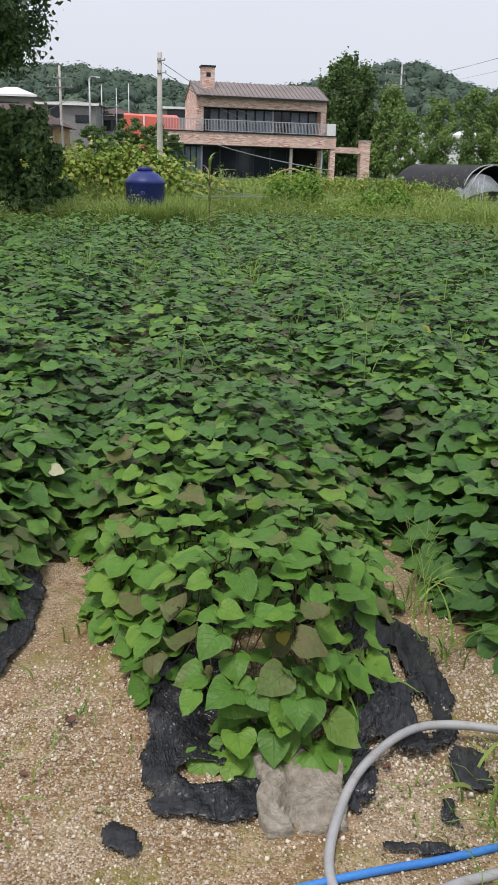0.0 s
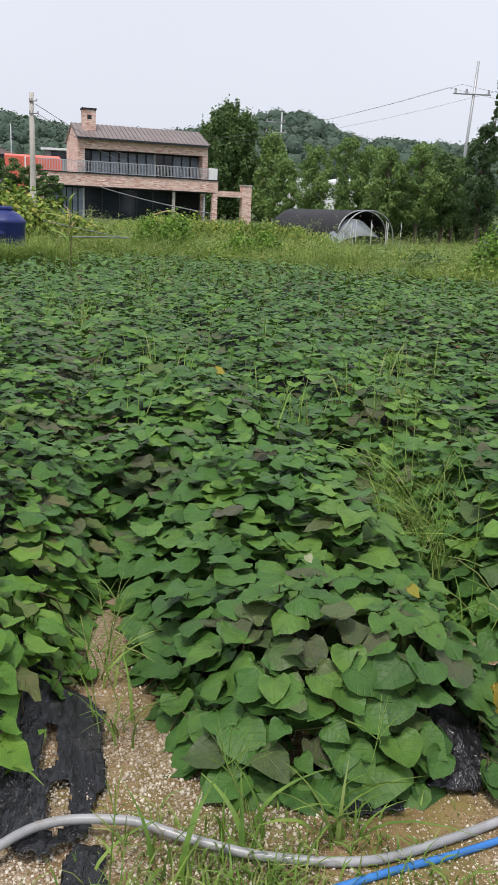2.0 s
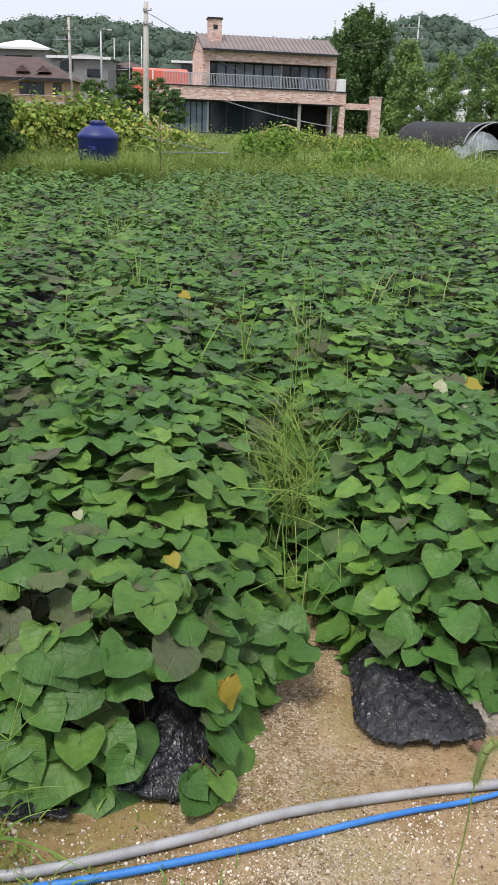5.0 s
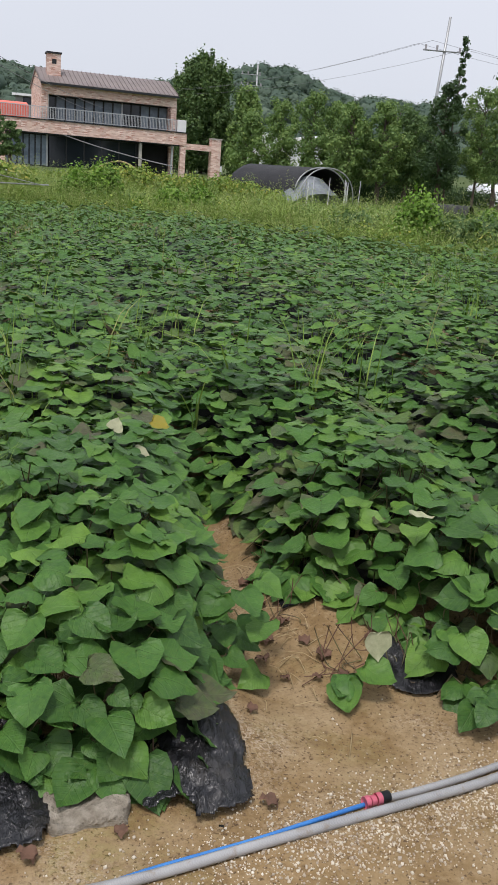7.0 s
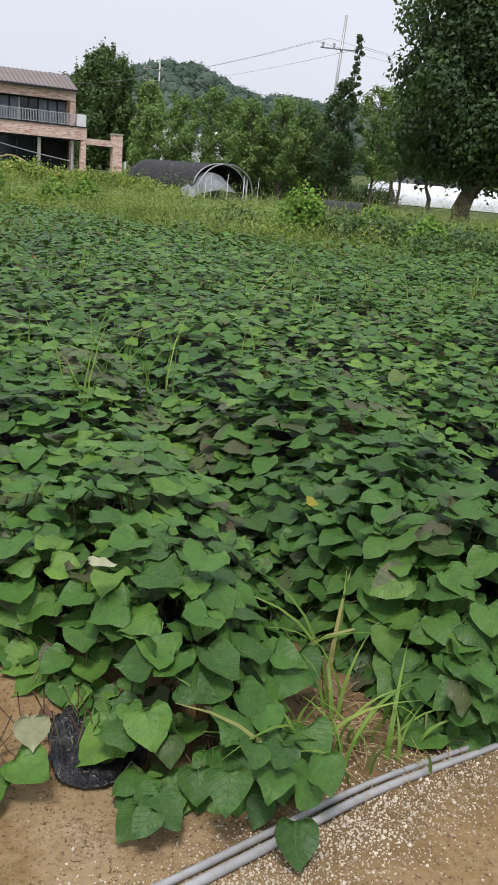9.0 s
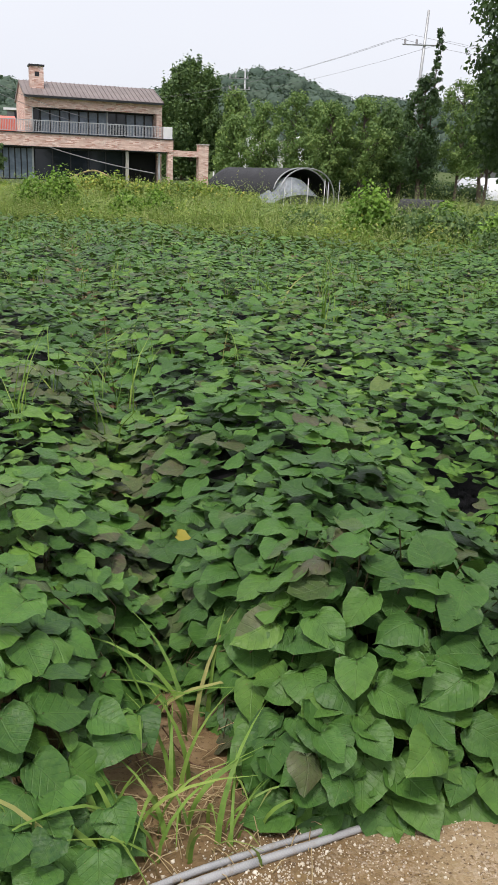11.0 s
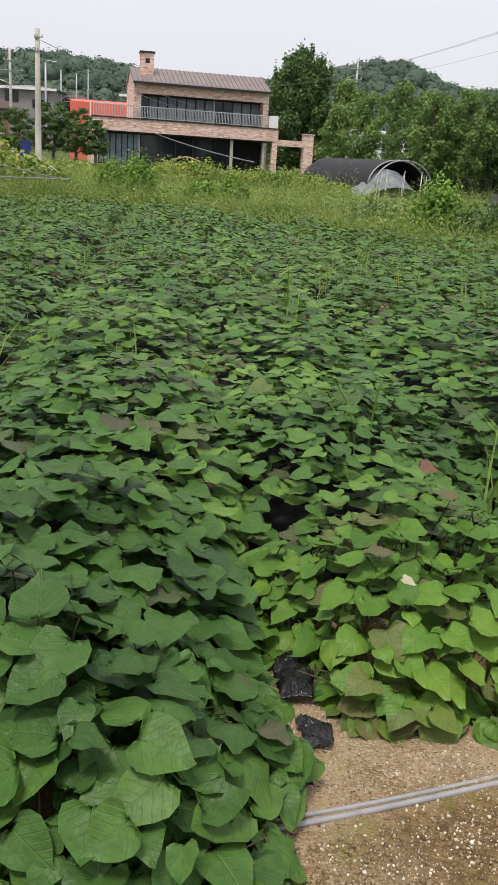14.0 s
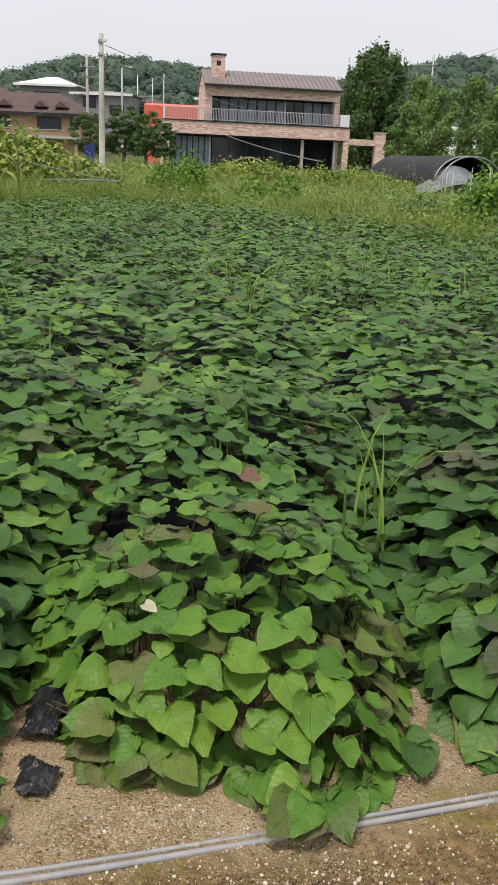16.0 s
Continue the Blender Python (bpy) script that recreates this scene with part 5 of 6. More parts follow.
for x, y, r, h in ((8.75, 19.8, 0.5, 1.45), (10.6, 20.2, 0.4, 1.1), (11.2, 18.6, 0.4, 0.95), (1.7, 28, 0.5, 1.6), (0.9, 28.4, 0.45, 1.4), (3.6, 27, 0.4, 1.05), (4.5, 27.5, 0.4, 1.1)):
    ob = mesh_object("bush", *leaf_cloud([lump(x, y, r, h), lump(x + 0.3, y, r * 0.6, h * 0.8), lump(x - 0.35, y, r * 0.6, h * 0.7)], 4500, 0.085), M["bush"])
    tagged(ob, "bright green leafy bush in rough grass", "bush", "bright bushes")


# ---- water tank ----
def lathe(profile, sides=40, tall=1.0):
    v = [(0.93 * r * math.cos(2 * math.pi * k / sides), 0.93 * r * math.sin(2 * math.pi * k / sides), z * tall) for r, z in profile for k in range(sides)]
    t = []
    for i in range(len(profile) - 1):
        for k in range(sides):
            j = (k + 1) % sides
            t += [(i * sides + k, i * sides + j, (i + 1) * sides + j), (i * sides + k, (i + 1) * sides + j, (i + 1) * sides + k)]
    return v, t


tank = empty("water_tank", (-2.68, 22.2, height(-2.68, 22.2) - 0.08), "round blue plastic water tank in tall grass", "water tank")
mesh_object("shell", *lathe([(0.0, 0.0), (0.46, 0.0), (0.48, 0.05), (0.49, 0.5), (0.47, 0.52), (0.50, 0.56), (0.515, 1.08), (0.53, 1.10), (0.53, 1.16), (0.50, 1.19), (0.36, 1.31), (0.22, 1.37), (0.0, 1.38)], 40, 1.1), M["tank"], tank, "", True)
mesh_object("lid", *lathe([(0.0, 1.36), (0.2, 1.36), (0.2, 1.44), (0.17, 1.465), (0.0, 1.47)], 28, 1.1), M["tank"], tank, "", True)
boxed("spout", (-0.05, 0.05, -0.62, -0.5, 0.96, 1.04), M["tank"], tank)
rails = empty("pipe_fence", (-2.0, 24.5, height(-2, 24.5)), "low grey pipe rail behind the water tank", "rail")
tube("rail", [(0.4, 0, 0.80), (2.3, 0.4, 0.84)], 0.018, M["galv"], rails)
tube("rail", [(0, 0, 1.2), (2.2, 0.2, 0.82)], 0.012, M["galv"], rails)
dead = empty("dry_stalk", (-1.05, 20.9, height(-1.05, 20.9)), "tall stalk with long drooping half-dry leaves in grass", "plant")
tube("stem", [(0, 0, -0.05), (0.03, 0, 1.0), (-0.02, 0, 1.75)], [0.016, 0.013, 0.006], M["stem"], dead)
for k in range(9):
    v_, t_ = blades(np.array([0.0]), np.array([0.0]), np.array([0.5 + 0.14 * k]), np.array([0.75 - 0.03 * k]), np.array([0.06]), np.array([1.1]), 7, np.array([k * 2.5]))
    mesh_object("blade", v_, t_, M["straw" if k % 3 == 0 else "grass"], dead, "", True)


# ---- plastic tunnels ----
def tunnel(x, y, turn, width, tall, length, cover, label, hoops=True, door_sheet=True):
    """A hooped tunnel whose open end faces -y before it is turned."""
    z = height(x, y)
    thing = empty("plastic_tunnel", (x, y, z), label, "greenhouse tunnel", "plastic tunnels", "", turn)
    def arc(yy, grow=0.0, n_=20):
        return [(-(width / 2 + grow) * math.cos(math.pi * k / n_), yy, (tall + grow) * math.sin(math.pi * k / n_) ** 0.75) for k in range(n_ + 1)]
    vs, ts = [], []
    rows_ = 14
    for i in range(rows_ + 1):
        a = arc(0.5 + (length - 0.5) * i / rows_, 0.03)
        vs += [(p[0], p[1], p[2] + 0.03 * math.sin(i * 3.1 + j)) for j, p in enumerate(a)]
    for i in range(rows_):
        for k in range(20):
            o = i * 21 + k
            ts += [(o, o + 1, o + 22), (o, o + 22, o + 21)]
    end = len(vs)
    vs.append((0, length, 0))
    ts += [(end, end - 21 + k, end - 20 + k) for k in range(20)]
    mesh_object("cover", vs, ts, cover, thing, "", True)
    if hoops:
        for k in range(2):
            tube("hoop", arc(0.0 + 0.45 * k, 0.04), 0.035, M["galv"], thing, "pale steel hoop")
        for s in (-0.4, 0.4):
            hh = tall * (1 - (2 * s) ** 2) ** 0.4
            tube("post", [(s * width, 0.05, 0), (s * width, 0.05, hh)], 0.03, M["galv"], thing)
    return thing


tunnel(12.9, 46.9, 38, 4.3, 1.7, 5.3, M["net"], "hooped tunnel covered with black shade netting")
inner = empty("cold_frame", (12.35, 46.25, height(12.35, 46.25)), "low cloudy plastic cloche in the tunnel mouth", "cold frame", "", "", 30)
vs = [((-1.7 + 0.34 * i), 1.8 * j / 4 - 0.5 * (1 - ((-1.7 + 0.34 * i) / 1.75) ** 2) * (1 - j / 4), 1.3 * max(0, 1 - ((-1.7 + 0.34 * i) / 1.7) ** 2) ** 0.6 * (0.35 + 0.65 * min(1, j / 2)) + 0.02 * math.sin(5 * i + 3 * j)) for j in range(5) for i in range(11)]
ts = [t for j in range(4) for i in range(10) for t in ((j * 11 + i, j * 11 + i + 1, j * 11 + i + 12), (j * 11 + i, j * 11 + i + 12, j * 11 + i + 11))] + [(0, i, i + 1) for i in range(1, 10)]
mesh_object("sheet", vs, ts, M["clear"], inner, "", True)
for i in range(3):
    tube("stake", [(-1.1 + 1.1 * i, -0.65, 0), (-1.1 + 1.1 * i, -0.65, 1.25)], 0.016, M["galv"], inner)
tunnel(37.5, 62.0, 88, 5.0, 1.45, 10.3, M["white_sheet"], "hooped tunnel covered with white plastic sheet", False)
tunnel(15.2, 31.5, 60, 2.2, 0.9, 2.0, M["net"], "low hooped frame with black netting", False)
for x, y, h in ((11.4, 45.0, 1.0), (12.4, 44.6, 1.1), (13.3, 44.8, 1.2), (14.2, 45.5, 1.25), (10.8, 42.0, 0.9)):
    p = empty("stake", (x, y, height(x, y)), "thin pale stake standing at the tunnel", "stake", "pale stakes")
    tube("rod", [(0, 0, -0.1), (0.03, 0, h)], 0.014, M["galv"], p)
pail = empty("white_crate", (11.4, 46.3, height(11.4, 46.3)), "white plastic crate by the tunnel", "crate")
boxed("tub", (-0.22, 0.22, -0.18, 0.18, 0, 0.3), M["white"], pail, "", 0.02)
bow = empty("bare_hoop", (2.2, 45, height(2.2, 45)), "bare straw-coloured hoop above the hedge", "hoop")
tube("bow", smooth_line([(-1.7, 0, 0.2), (-1.2, 0, 0.85), (-0.3, 0, 1.25), (0.3, 0, 1.2), (1.0, 0, 0.8), (1.5, 0, 0.3)], 5), 0.04, M["straw"], bow)
hoops = empty("cloche_hoops", (-1.75, 30, height(-1.75, 30)), "row of thin white cloche hoops in grass", "hoops")
for k in range(4):
    tube("hoop", smooth_line([(-0.6 + 0.08 * k, 0.1 * k, 0), (-0.5 + 0.08 * k, 0.1 * k, 0.7), (0.0 + 0.1 * k, 0.1 * k, 1.0), (0.5 + 0.1 * k, 0.1 * k, 0.7), (0.75 + 0.1 * k, 0.1 * k, 0)], 5), 0.014, M["white"], hoops)


# ---- the brick house ----
HX, HY, HT, G = 1.5, 80.0, 12.0, 1.2
house = empty("brick_house", (HX, HY, 0), "two-storey mottled brick house with glazed front and balcony", "house", "", "", HT)


def H(name, spans, mat_name, parent=None, label="", bevel=0.0):
    return boxed(name, spans, M[mat_name], parent or house, label, bevel)


H("floor_slab", (-9.5, 6.6, -0.3, 8.0, 0.4, G), "concrete")
H("wall", (-9.33, -8.85, 0.0, 8.0, G, 3.88), "brick", None, "brick end wall")
H("wall", (-8.85, 6.0, 7.6, 8.0, G, 3.88), "brick", None, "brick rear wall")
H("wall", (6.0, 6.46, 0.0, 0.5, G, 3.88), "brick", None, "brick pier")
H("wall", (6.0, 6.46, 4.0, 8.0, G, 3.88), "brick", None, "brick side wall")
H("parapet", (-9.35, 6.48, -0.05, 8.05, 3.88, 4.88), "brick", None, "broad brick band below the balcony")
H("coping", (-9.42, 6.55, -0.12, 0.3, 4.88, 4.96), "dark")
H("soffit", (-8.8, 5.95, 0.05, 7.5, 3.80, 3.87), "dark")
H("column", (2.37, 2.62, 0.25, 0.5, G, 3.8), "concrete", None, "pale square column")
H("column", (5.25, 5.4, 0.3, 0.45, G, 3.8), "rail", None, "thin pale post")
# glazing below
# room walls in near-black, their shade put into the colour
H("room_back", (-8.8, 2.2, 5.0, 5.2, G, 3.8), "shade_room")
# added dark sheet that stands in for the open porch's shade
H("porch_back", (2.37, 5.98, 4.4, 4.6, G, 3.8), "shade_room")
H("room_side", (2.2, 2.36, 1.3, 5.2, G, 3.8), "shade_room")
win = empty("window", (0, 0, 0), "", "")
for k in list(win.keys()):
    del win[k]
win.matrix_world, win.parent = Matrix(), house
win.name = "window"
for k in range(7):
    u = -8.8 + k * 0.49
    H("pane", (u + 0.05, u + 0.44, 0.88, 0.9, G + 0.1, 3.75), "curtain", win)
    H("frame", (u - 0.05, u + 0.05, 0.84, 0.95, G, 3.8), "dark", win)
H("frame", (-5.45, -5.3, 0.84, 0.95, G, 3.8), "rail", win)
for k in range(5):
    u = -5.25 + k * 1.5
    H("pane", (u + 0.05, u + 1.45, 0.9, 0.92, G + 0.1, 3.7), "glass", win)
    H("frame", (u + 1.45, u + 1.55, 0.86, 0.96, G, 3.8), "dark", win)
H("frame", (-8.8, 2.3, 0.84, 0.96, 3.7, 3.8), "dark", win)
H("frame", (-8.8, 2.3, 0.84, 0.96, G, G + 0.1), "dark", win)
# gate
H("gate_beam", (6.46, 8.84, 0.05, 0.55, 3.57, 4.07), "brick")
H("gate_post", (8.84, 9.7, 0.0, 0.8, 0.6, 4.6), "brick")
H("gate_cap", (8.78, 9.76, -0.06, 0.86, 4.6, 4.7), "concrete")
# upper storey
H("wall", (-5.95, -5.4, 0.3, 7.0, 4.88, 7.85), "brick", None, "upper brick end wall")
H("wall", (5.08, 5.55, 0.3, 7.0, 4.88, 7.85), "brick", None, "upper brick end wall")
H("wall", (-5.4, 5.08, 0.3, 0.7, 6.95, 7.85), "brick", None, "brick lintel band under the eaves")
H("wall", (-5.4, 5.08, 6.6, 7.0, 4.88, 7.85), "brick", None, "upper rear wall")
# upper room's shade painted as a near-black wall
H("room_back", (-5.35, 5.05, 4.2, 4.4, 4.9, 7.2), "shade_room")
H("ceiling_board", (-5.38, 5.06, 0.7, 6.6, 6.95, 7.05), "dark")
up = new("window")
up.parent = house
for k in range(13):
    u = -5.4 + k * 0.806
    shaded = k not in (8, 9)
    H("pane", (u + 0.06, u + 0.746, 1.6, 1.62, 4.95, 6.9), "curtain" if shaded and k not in (0,) else "glass", up)
    H("frame", (u - 0.06, u + 0.06, 1.52, 1.68, 4.9, 6.95), "dark" if k != 8 else "rail", up)
H("frame", (-5.4, 5.08, 1.52, 1.68, 6.85, 6.95), "dark", up)
# balcony rail
rail = new("balcony_rail")
rail.parent = house
H("top_bar", (-9.3, 5.5, 0.0, 0.05, 5.88, 5.94), "rail", rail)
H("low_bar", (-9.3, 5.5, 0.0, 0.05, 5.02, 5.06), "rail", rail)
bar_mesh = None
for k in range(114):
    u = -9.25 + k * 0.13
    if bar_mesh is None:
        bar = H("bar", (-0.018, 0.018, 0.01, 0.04, 5.06, 5.88), "rail", rail)
        bar_mesh = bar.data
    else:
        bar = new("bar", bar_mesh)
        bar.parent = rail
    bar.location.x = u
H("utility_box", (5.62, 6.42, 0.05, 0.7, 4.96, 5.95), "white", None, "white box beside the balcony", 0.02)
# roof
bm = bmesh.new()
e0, e1, zr, ze = -6.05, 5.6, 9.25, 7.85
prof = [(-0.1, ze), (3.65, zr), (7.4, ze), (7.4, ze - 0.16), (3.65, zr - 0.18), (-0.1, ze - 0.16)]
ends = [[bm.verts.new((u, v_, z)) for v_, z in prof] for u in (e0, e1)]
for i in range(6):
    j = (i + 1) % 6
    bm.faces.new((ends[0][i], ends[0][j], ends[1][j], ends[1][i]))
bm.faces.new(ends[0]), bm.faces.new(ends[1])
roof = part("roof", bm, M["roof"], house, "dark brown standing-seam metal roof")
sl = math.hypot(3.75, zr - ze)
seam_mesh = None
for k in range(31):
    u = e0 + 0.05 + k * 0.385
    if seam_mesh is None:
        bm = bmesh.new()
        box(bm, -0.025, 0.025, 0, sl, 0.0, 0.06)
        s = part("seam", bm, M["roof"], roof)
        seam_mesh = s.data
    else:
        s = new("seam", seam_mesh)
        s.parent = roof
    s.matrix_local = pose(u, -0.1, ze, math.degrees(math.atan2(zr - ze, 3.75)), 0, 0)
H("gutter", (e0, e1, -0.22, -0.1, ze - 0.2, ze - 0.04), "dark", roof)
for u in (-5.95, 5.35):
    bm = bmesh.new()
    f0 = [bm.verts.new((u, *p)) for p in ((0.3, 7.85), (7.0, 7.85), (3.65, 9.05))]
    f1 = [bm.verts.new((u + 0.2, *p)) for p in ((0.3, 7.85), (7.0, 7.85), (3.65, 9.05))]
    bm.faces.new(f0), bm.faces.new(f1)
    for i in range(3):
        bm.faces.new((f0[i], f0[(i + 1) % 3], f1[(i + 1) % 3], f1[i]))
    part("gable", bm, M["brick"], house, "brick gable")
ch = H("chimney", (-5.3, -4.2, 1.6, 2.6, 8.2, 10.2), "brick")
H("cap", (-5.38, -4.12, 1.52, 2.68, 10.2, 10.34), "dark", ch)
H("flue_opening", (-4.92, -4.56, 1.585, 1.62, 9.42, 9.78), "dark", ch)
H("frame_trim", (-5.38, -5.3, 0.6, 0.7, 4.9, 6.95), "white")


# ---- neighbours, poles, wires ----
def hip_house(x, y, w, d, z0, wall_top, ridge, label, wall_mat, roof_mat, turn=0.0, overhang=0.6, windows=()):
    th = empty("neighbour_house", (x, y, 0), label, "house", "neighbouring houses", "", turn)
    boxed("wall", (-w / 2, w / 2, 0, d, z0 - 1.5, wall_top), M[wall_mat], th)
    bm = bmesh.new()
    a = [bm.verts.new(p) for p in ((-w / 2 - overhang, -overhang, wall_top), (w / 2 + overhang, -overhang, wall_top), (w / 2 + overhang, d + overhang, wall_top), (-w / 2 - overhang, d + overhang, wall_top))]
    b = [bm.verts.new(p) for p in ((-w / 2 + d * 0.4, d / 2, ridge), (w / 2 - d * 0.4, d / 2, ridge))]
    for f in ((a[0], a[1], b[1], b[0]), (a[1], a[2], b[1]), (a[2], a[3], b[0], b[1]), (a[3], a[0], b[0]), (a[3], a[2], a[1], a[0])):
        bm.faces.new(f)
    part("roof", bm, M[roof_mat], th)
    boxed("fascia", (-w / 2 - overhang - 0.03, w / 2 + overhang + 0.03, -overhang - 0.06, -overhang, wall_top - 0.25, wall_top + 0.06), M["dark" if roof_mat == "tile_brown" else "white"], th)
    for u0, u1, v0, v1 in windows:
        wd = boxed("window", (u0, u1, -0.06, 0.05, v0, v1), M["dark"], th)
        n_ = 3
        for k in range(n_):
            boxed("pane", (u0 + 0.08 + (u1 - u0 - 0.1) * k / n_, u0 + (u1 - u0 - 0.1) * (k + 1) / n_, -0.09, -0.055, v0 + 0.08, v1 - 0.08), M["glass"], wd)
    return th


brown = hip_house(-28.2, 106, 12.5, 9, 1.2, 6.3, 8.8, "two-storey tan brick house with a brown tiled roof", "wall_tan", "tile_brown", 0, 0.8, ((1.2, 4.0, 4.5, 5.9), (5.0, 6.0, 4.6, 5.9), (-5, -2, 4.5, 5.9), (0.8, 3.4, 1.6, 3.2)))
boxed("balcony", (-6.4, 6.4, -1.2, 0, 3.6, 3.9), M["concrete"], brown)
boxed("handrail", (-6.4, 6.4, -1.2, -1.14, 4.5, 4.58), M["concrete"], brown)
for k in range(4):
    boxed("balcony_post", (-6.2 + 4.0 * k, -5.9 + 4.0 * k, -1.15, -0.85, 0.0, 3.6), M["wall_tan"], brown)
bm = bmesh.new()
for u in (-2.6, 1.6, 4.0):
    vs_ = [bm.verts.new(p) for p in ((u - 0.8, -0.1, 7.0), (u + 0.8, -0.1, 7.0), (u, -0.1, 7.7), (u, 3.0, 7.7), (u - 0.8, 2.2, 7.0), (u + 0.8, 2.2, 7.0))]
    for f in ((0, 1, 2), (0, 2, 3, 4), (1, 5, 3, 2)):
        bm.faces.new([vs_[i] for i in f])
part("dormer", bm, M["tile_brown"], brown)
hip_house(-36, 112, 10, 8, 1.2, 7.2, 9.6, "brown-roofed house behind a tan one", "wall_tan", "tile_brown", 0, 0.7)
hip_house(-36, 140, 8.0, 8, 4, 12.0, 13.4, "pale house with a white-edged low roof", "wall_grey", "white", 0, 0.8, ((-2, 2, 9.6, 11.0),))
hip_house(-24.0, 125, 7.5, 8, 4, 10.0, 10.6, "grey flat-roofed house with a pale eave", "wall_grey", "wall_grey", 0, 0.5, ((-2.6, -0.8, 8.2, 9.6), (1.0, 3.0, 7.6, 8.6)))
hip_house(-19.0, 132, 6.0, 8, 4, 9.2, 10.4, "grey house with a dark sloping roof", "wall_grey", "tile_brown", 0, 0.6, ((-1.5, 1.0, 7.0, 8.4),))
hip_house(-9.0, 135, 7.0, 6, 4, 10.6, 10.9, "flat pale building behind the brick house", "wall_grey", "white", 0, 0.4, ((-2.5, 2.5, 9.2, 10.2),))
hip_house(21.5, 88, 5.0, 5, 1.2, 5.6, 6.2, "white building glimpsed between trees", "white", "white", 0, 0.3)
hip_house(17.0, 92, 3.0, 5, 1.2, 5.8, 6.2, "white building glimpsed between trees", "white", "white", 0, 0.2)
hip_house(36.0, 72, 5.0, 5, 1.5, 4.2, 5.4, "small grey house beyond the white tunnels", "wall_grey", "tile_brown", 0, 0.4, ((-1.5, -0.6, 2.4, 3.6), (0.3, 1.2, 2.4, 3.6)))
red = empty("red_shed", (-10.0, 96, 1.3), "red panelled shed behind the brick house", "shed", "", "", 8)
bm = bmesh.new()
vs_ = [bm.verts.new(p) for p in ((-2.7, 0, 0), (3.0, 0, 0), (3.0, 0, 5.6), (-2.7, 0, 5.75), (-2.7, 5, 0), (3.0, 5, 0), (3.0, 5, 6.2), (-2.7, 5, 6.2))]
for f in ((0, 1, 2, 3), (5, 4, 7, 6), (1, 5, 6, 2), (4, 0, 3, 7), (3, 2, 6, 7), (4, 5, 1, 0)):
    bm.faces.new([vs_[i] for i in f])
part("panel", bm, M["red"], red)
boxed("edge_trim", (-0.75, -0.6, -0.04, 0.0, 3.5, 5.72), M["white"], red)


def pole(name, x, y, top, r, mat_name, label, arms=(), category="utility pole", lean=0.0, lamp=None):
    z = height(x, y)
    th = empty(name, (x, y, z), label, category, "poles")
    h = top - z
    tube("shaft", [(0, 0, -0.2), (lean * h * 0.5, 0, h * 0.5), (lean * h, 0, h)], [r * 1.25, r * 1.1, r * 0.85], M[mat_name], th, "", 12)
    for zz, x0, x1 in arms:
        u = lean * zz
        tube("crossarm", [(u + x0, -r, zz - 0.02), (u + x1, -r, zz + 0.02)], 0.045 if x1 - x0 > 1 else 0.025, M["galv"], th)
        for f in (0.06, 0.35, 0.94):
            tube("insulator", [(u + x0 + (x1 - x0) * f, -r, zz), (u + x0 + (x1 - x0) * f, -r, zz + (0.3 if x1 - x0 > 1 else 0.1))], 0.07 if x1 - x0 > 1 else 0.03, M["wire"], th, "", 6)
    if lamp:
        tube("lamp_arm", smooth_line([(0, 0, h), (lamp * 0.3, 0, h + 0.25), (lamp, 0, h + 0.2)], 4), 0.06, M["galv"], th)
        boxed("lamp_head", (min(lamp, lamp * 1.5), max(lamp, lamp * 1.5), -0.12, 0.12, h + 0.12, h + 0.24), M["white"], th)
    return th


p1 = pole("utility_pole", -4.05, 41.2, 6.45, 0.115, "concrete", "round grey concrete utility pole", ((5.7, -0.1, 0.25), (5.2, -0.1, 0.3)))
boxed("meter_box", (-0.75, -0.35, -0.1, 0.2, 0.9, 1.6), M["tank"], p1, "dark blue box")
pole("utility_pole", -21.2, 106.5, 12.7, 0.15, "concrete", "distant grey utility pole with crossarms", ((8.6, -1.5, 1.5), (9.6, -0.7, 0.8)), lean=-0.01)
pole("street_lamp", -20.2, 120, 12.7, 0.13, "galv", "tall thin grey street lamp", (), "street lamp", 0.0, 0.9)
pole("utility_pole", -20.2, 130, 12.9, 0.1, "galv", "thin grey utility post with crossarms", ((7.5, -0.5, 2.4), (6.3, -0.3, 1.8)))
pole("utility_pole", -18.3, 131, 12.6, 0.08, "galv", "thin plain grey utility post")
pole("utility_pole", -16.2, 128, 13.0, 0.08, "galv", "thin plain grey utility post")
pole("utility_pole", 21.3, 57.2, 11.9, 0.095, "galv", "leaning grey utility pole with a crossarm", ((9.1, -1.4, 1.1),), lean=0.055)
pole("utility_pole", 16.75, 103, 13.6, 0.10, "galv", "distant steel pole with two crossarms", ((10.8, -1.8, 0.4), (9.7, -1.85, 0.6)))
pole("utility_pole", 14.4, 112, 14.0, 0.08, "galv", "distant plain grey steel pole")
ant = pole("antenna", -6.0, 100, 9.6, 0.05, "white", "thin white antenna mast", (), "antenna")
tube("radome", [(0, 0, 5.4), (0, 0, 7.0)], 0.16, M["white"], ant, "white cylinder")


def cable(a, b, sag, label, r=0.009):
    pts = [(a[0] + (b[0] - a[0]) * k / 14, a[1] + (b[1] - a[1]) * k / 14, a[2] + (b[2] - a[2]) * k / 14 - sag * 4 * (k / 14) * (1 - k / 14)) for k in range(15)]
    ob = tube("cable", pts, r, M["wire"], None, "", 5)
    return tagged(ob, label, "cable", "overhead cables")


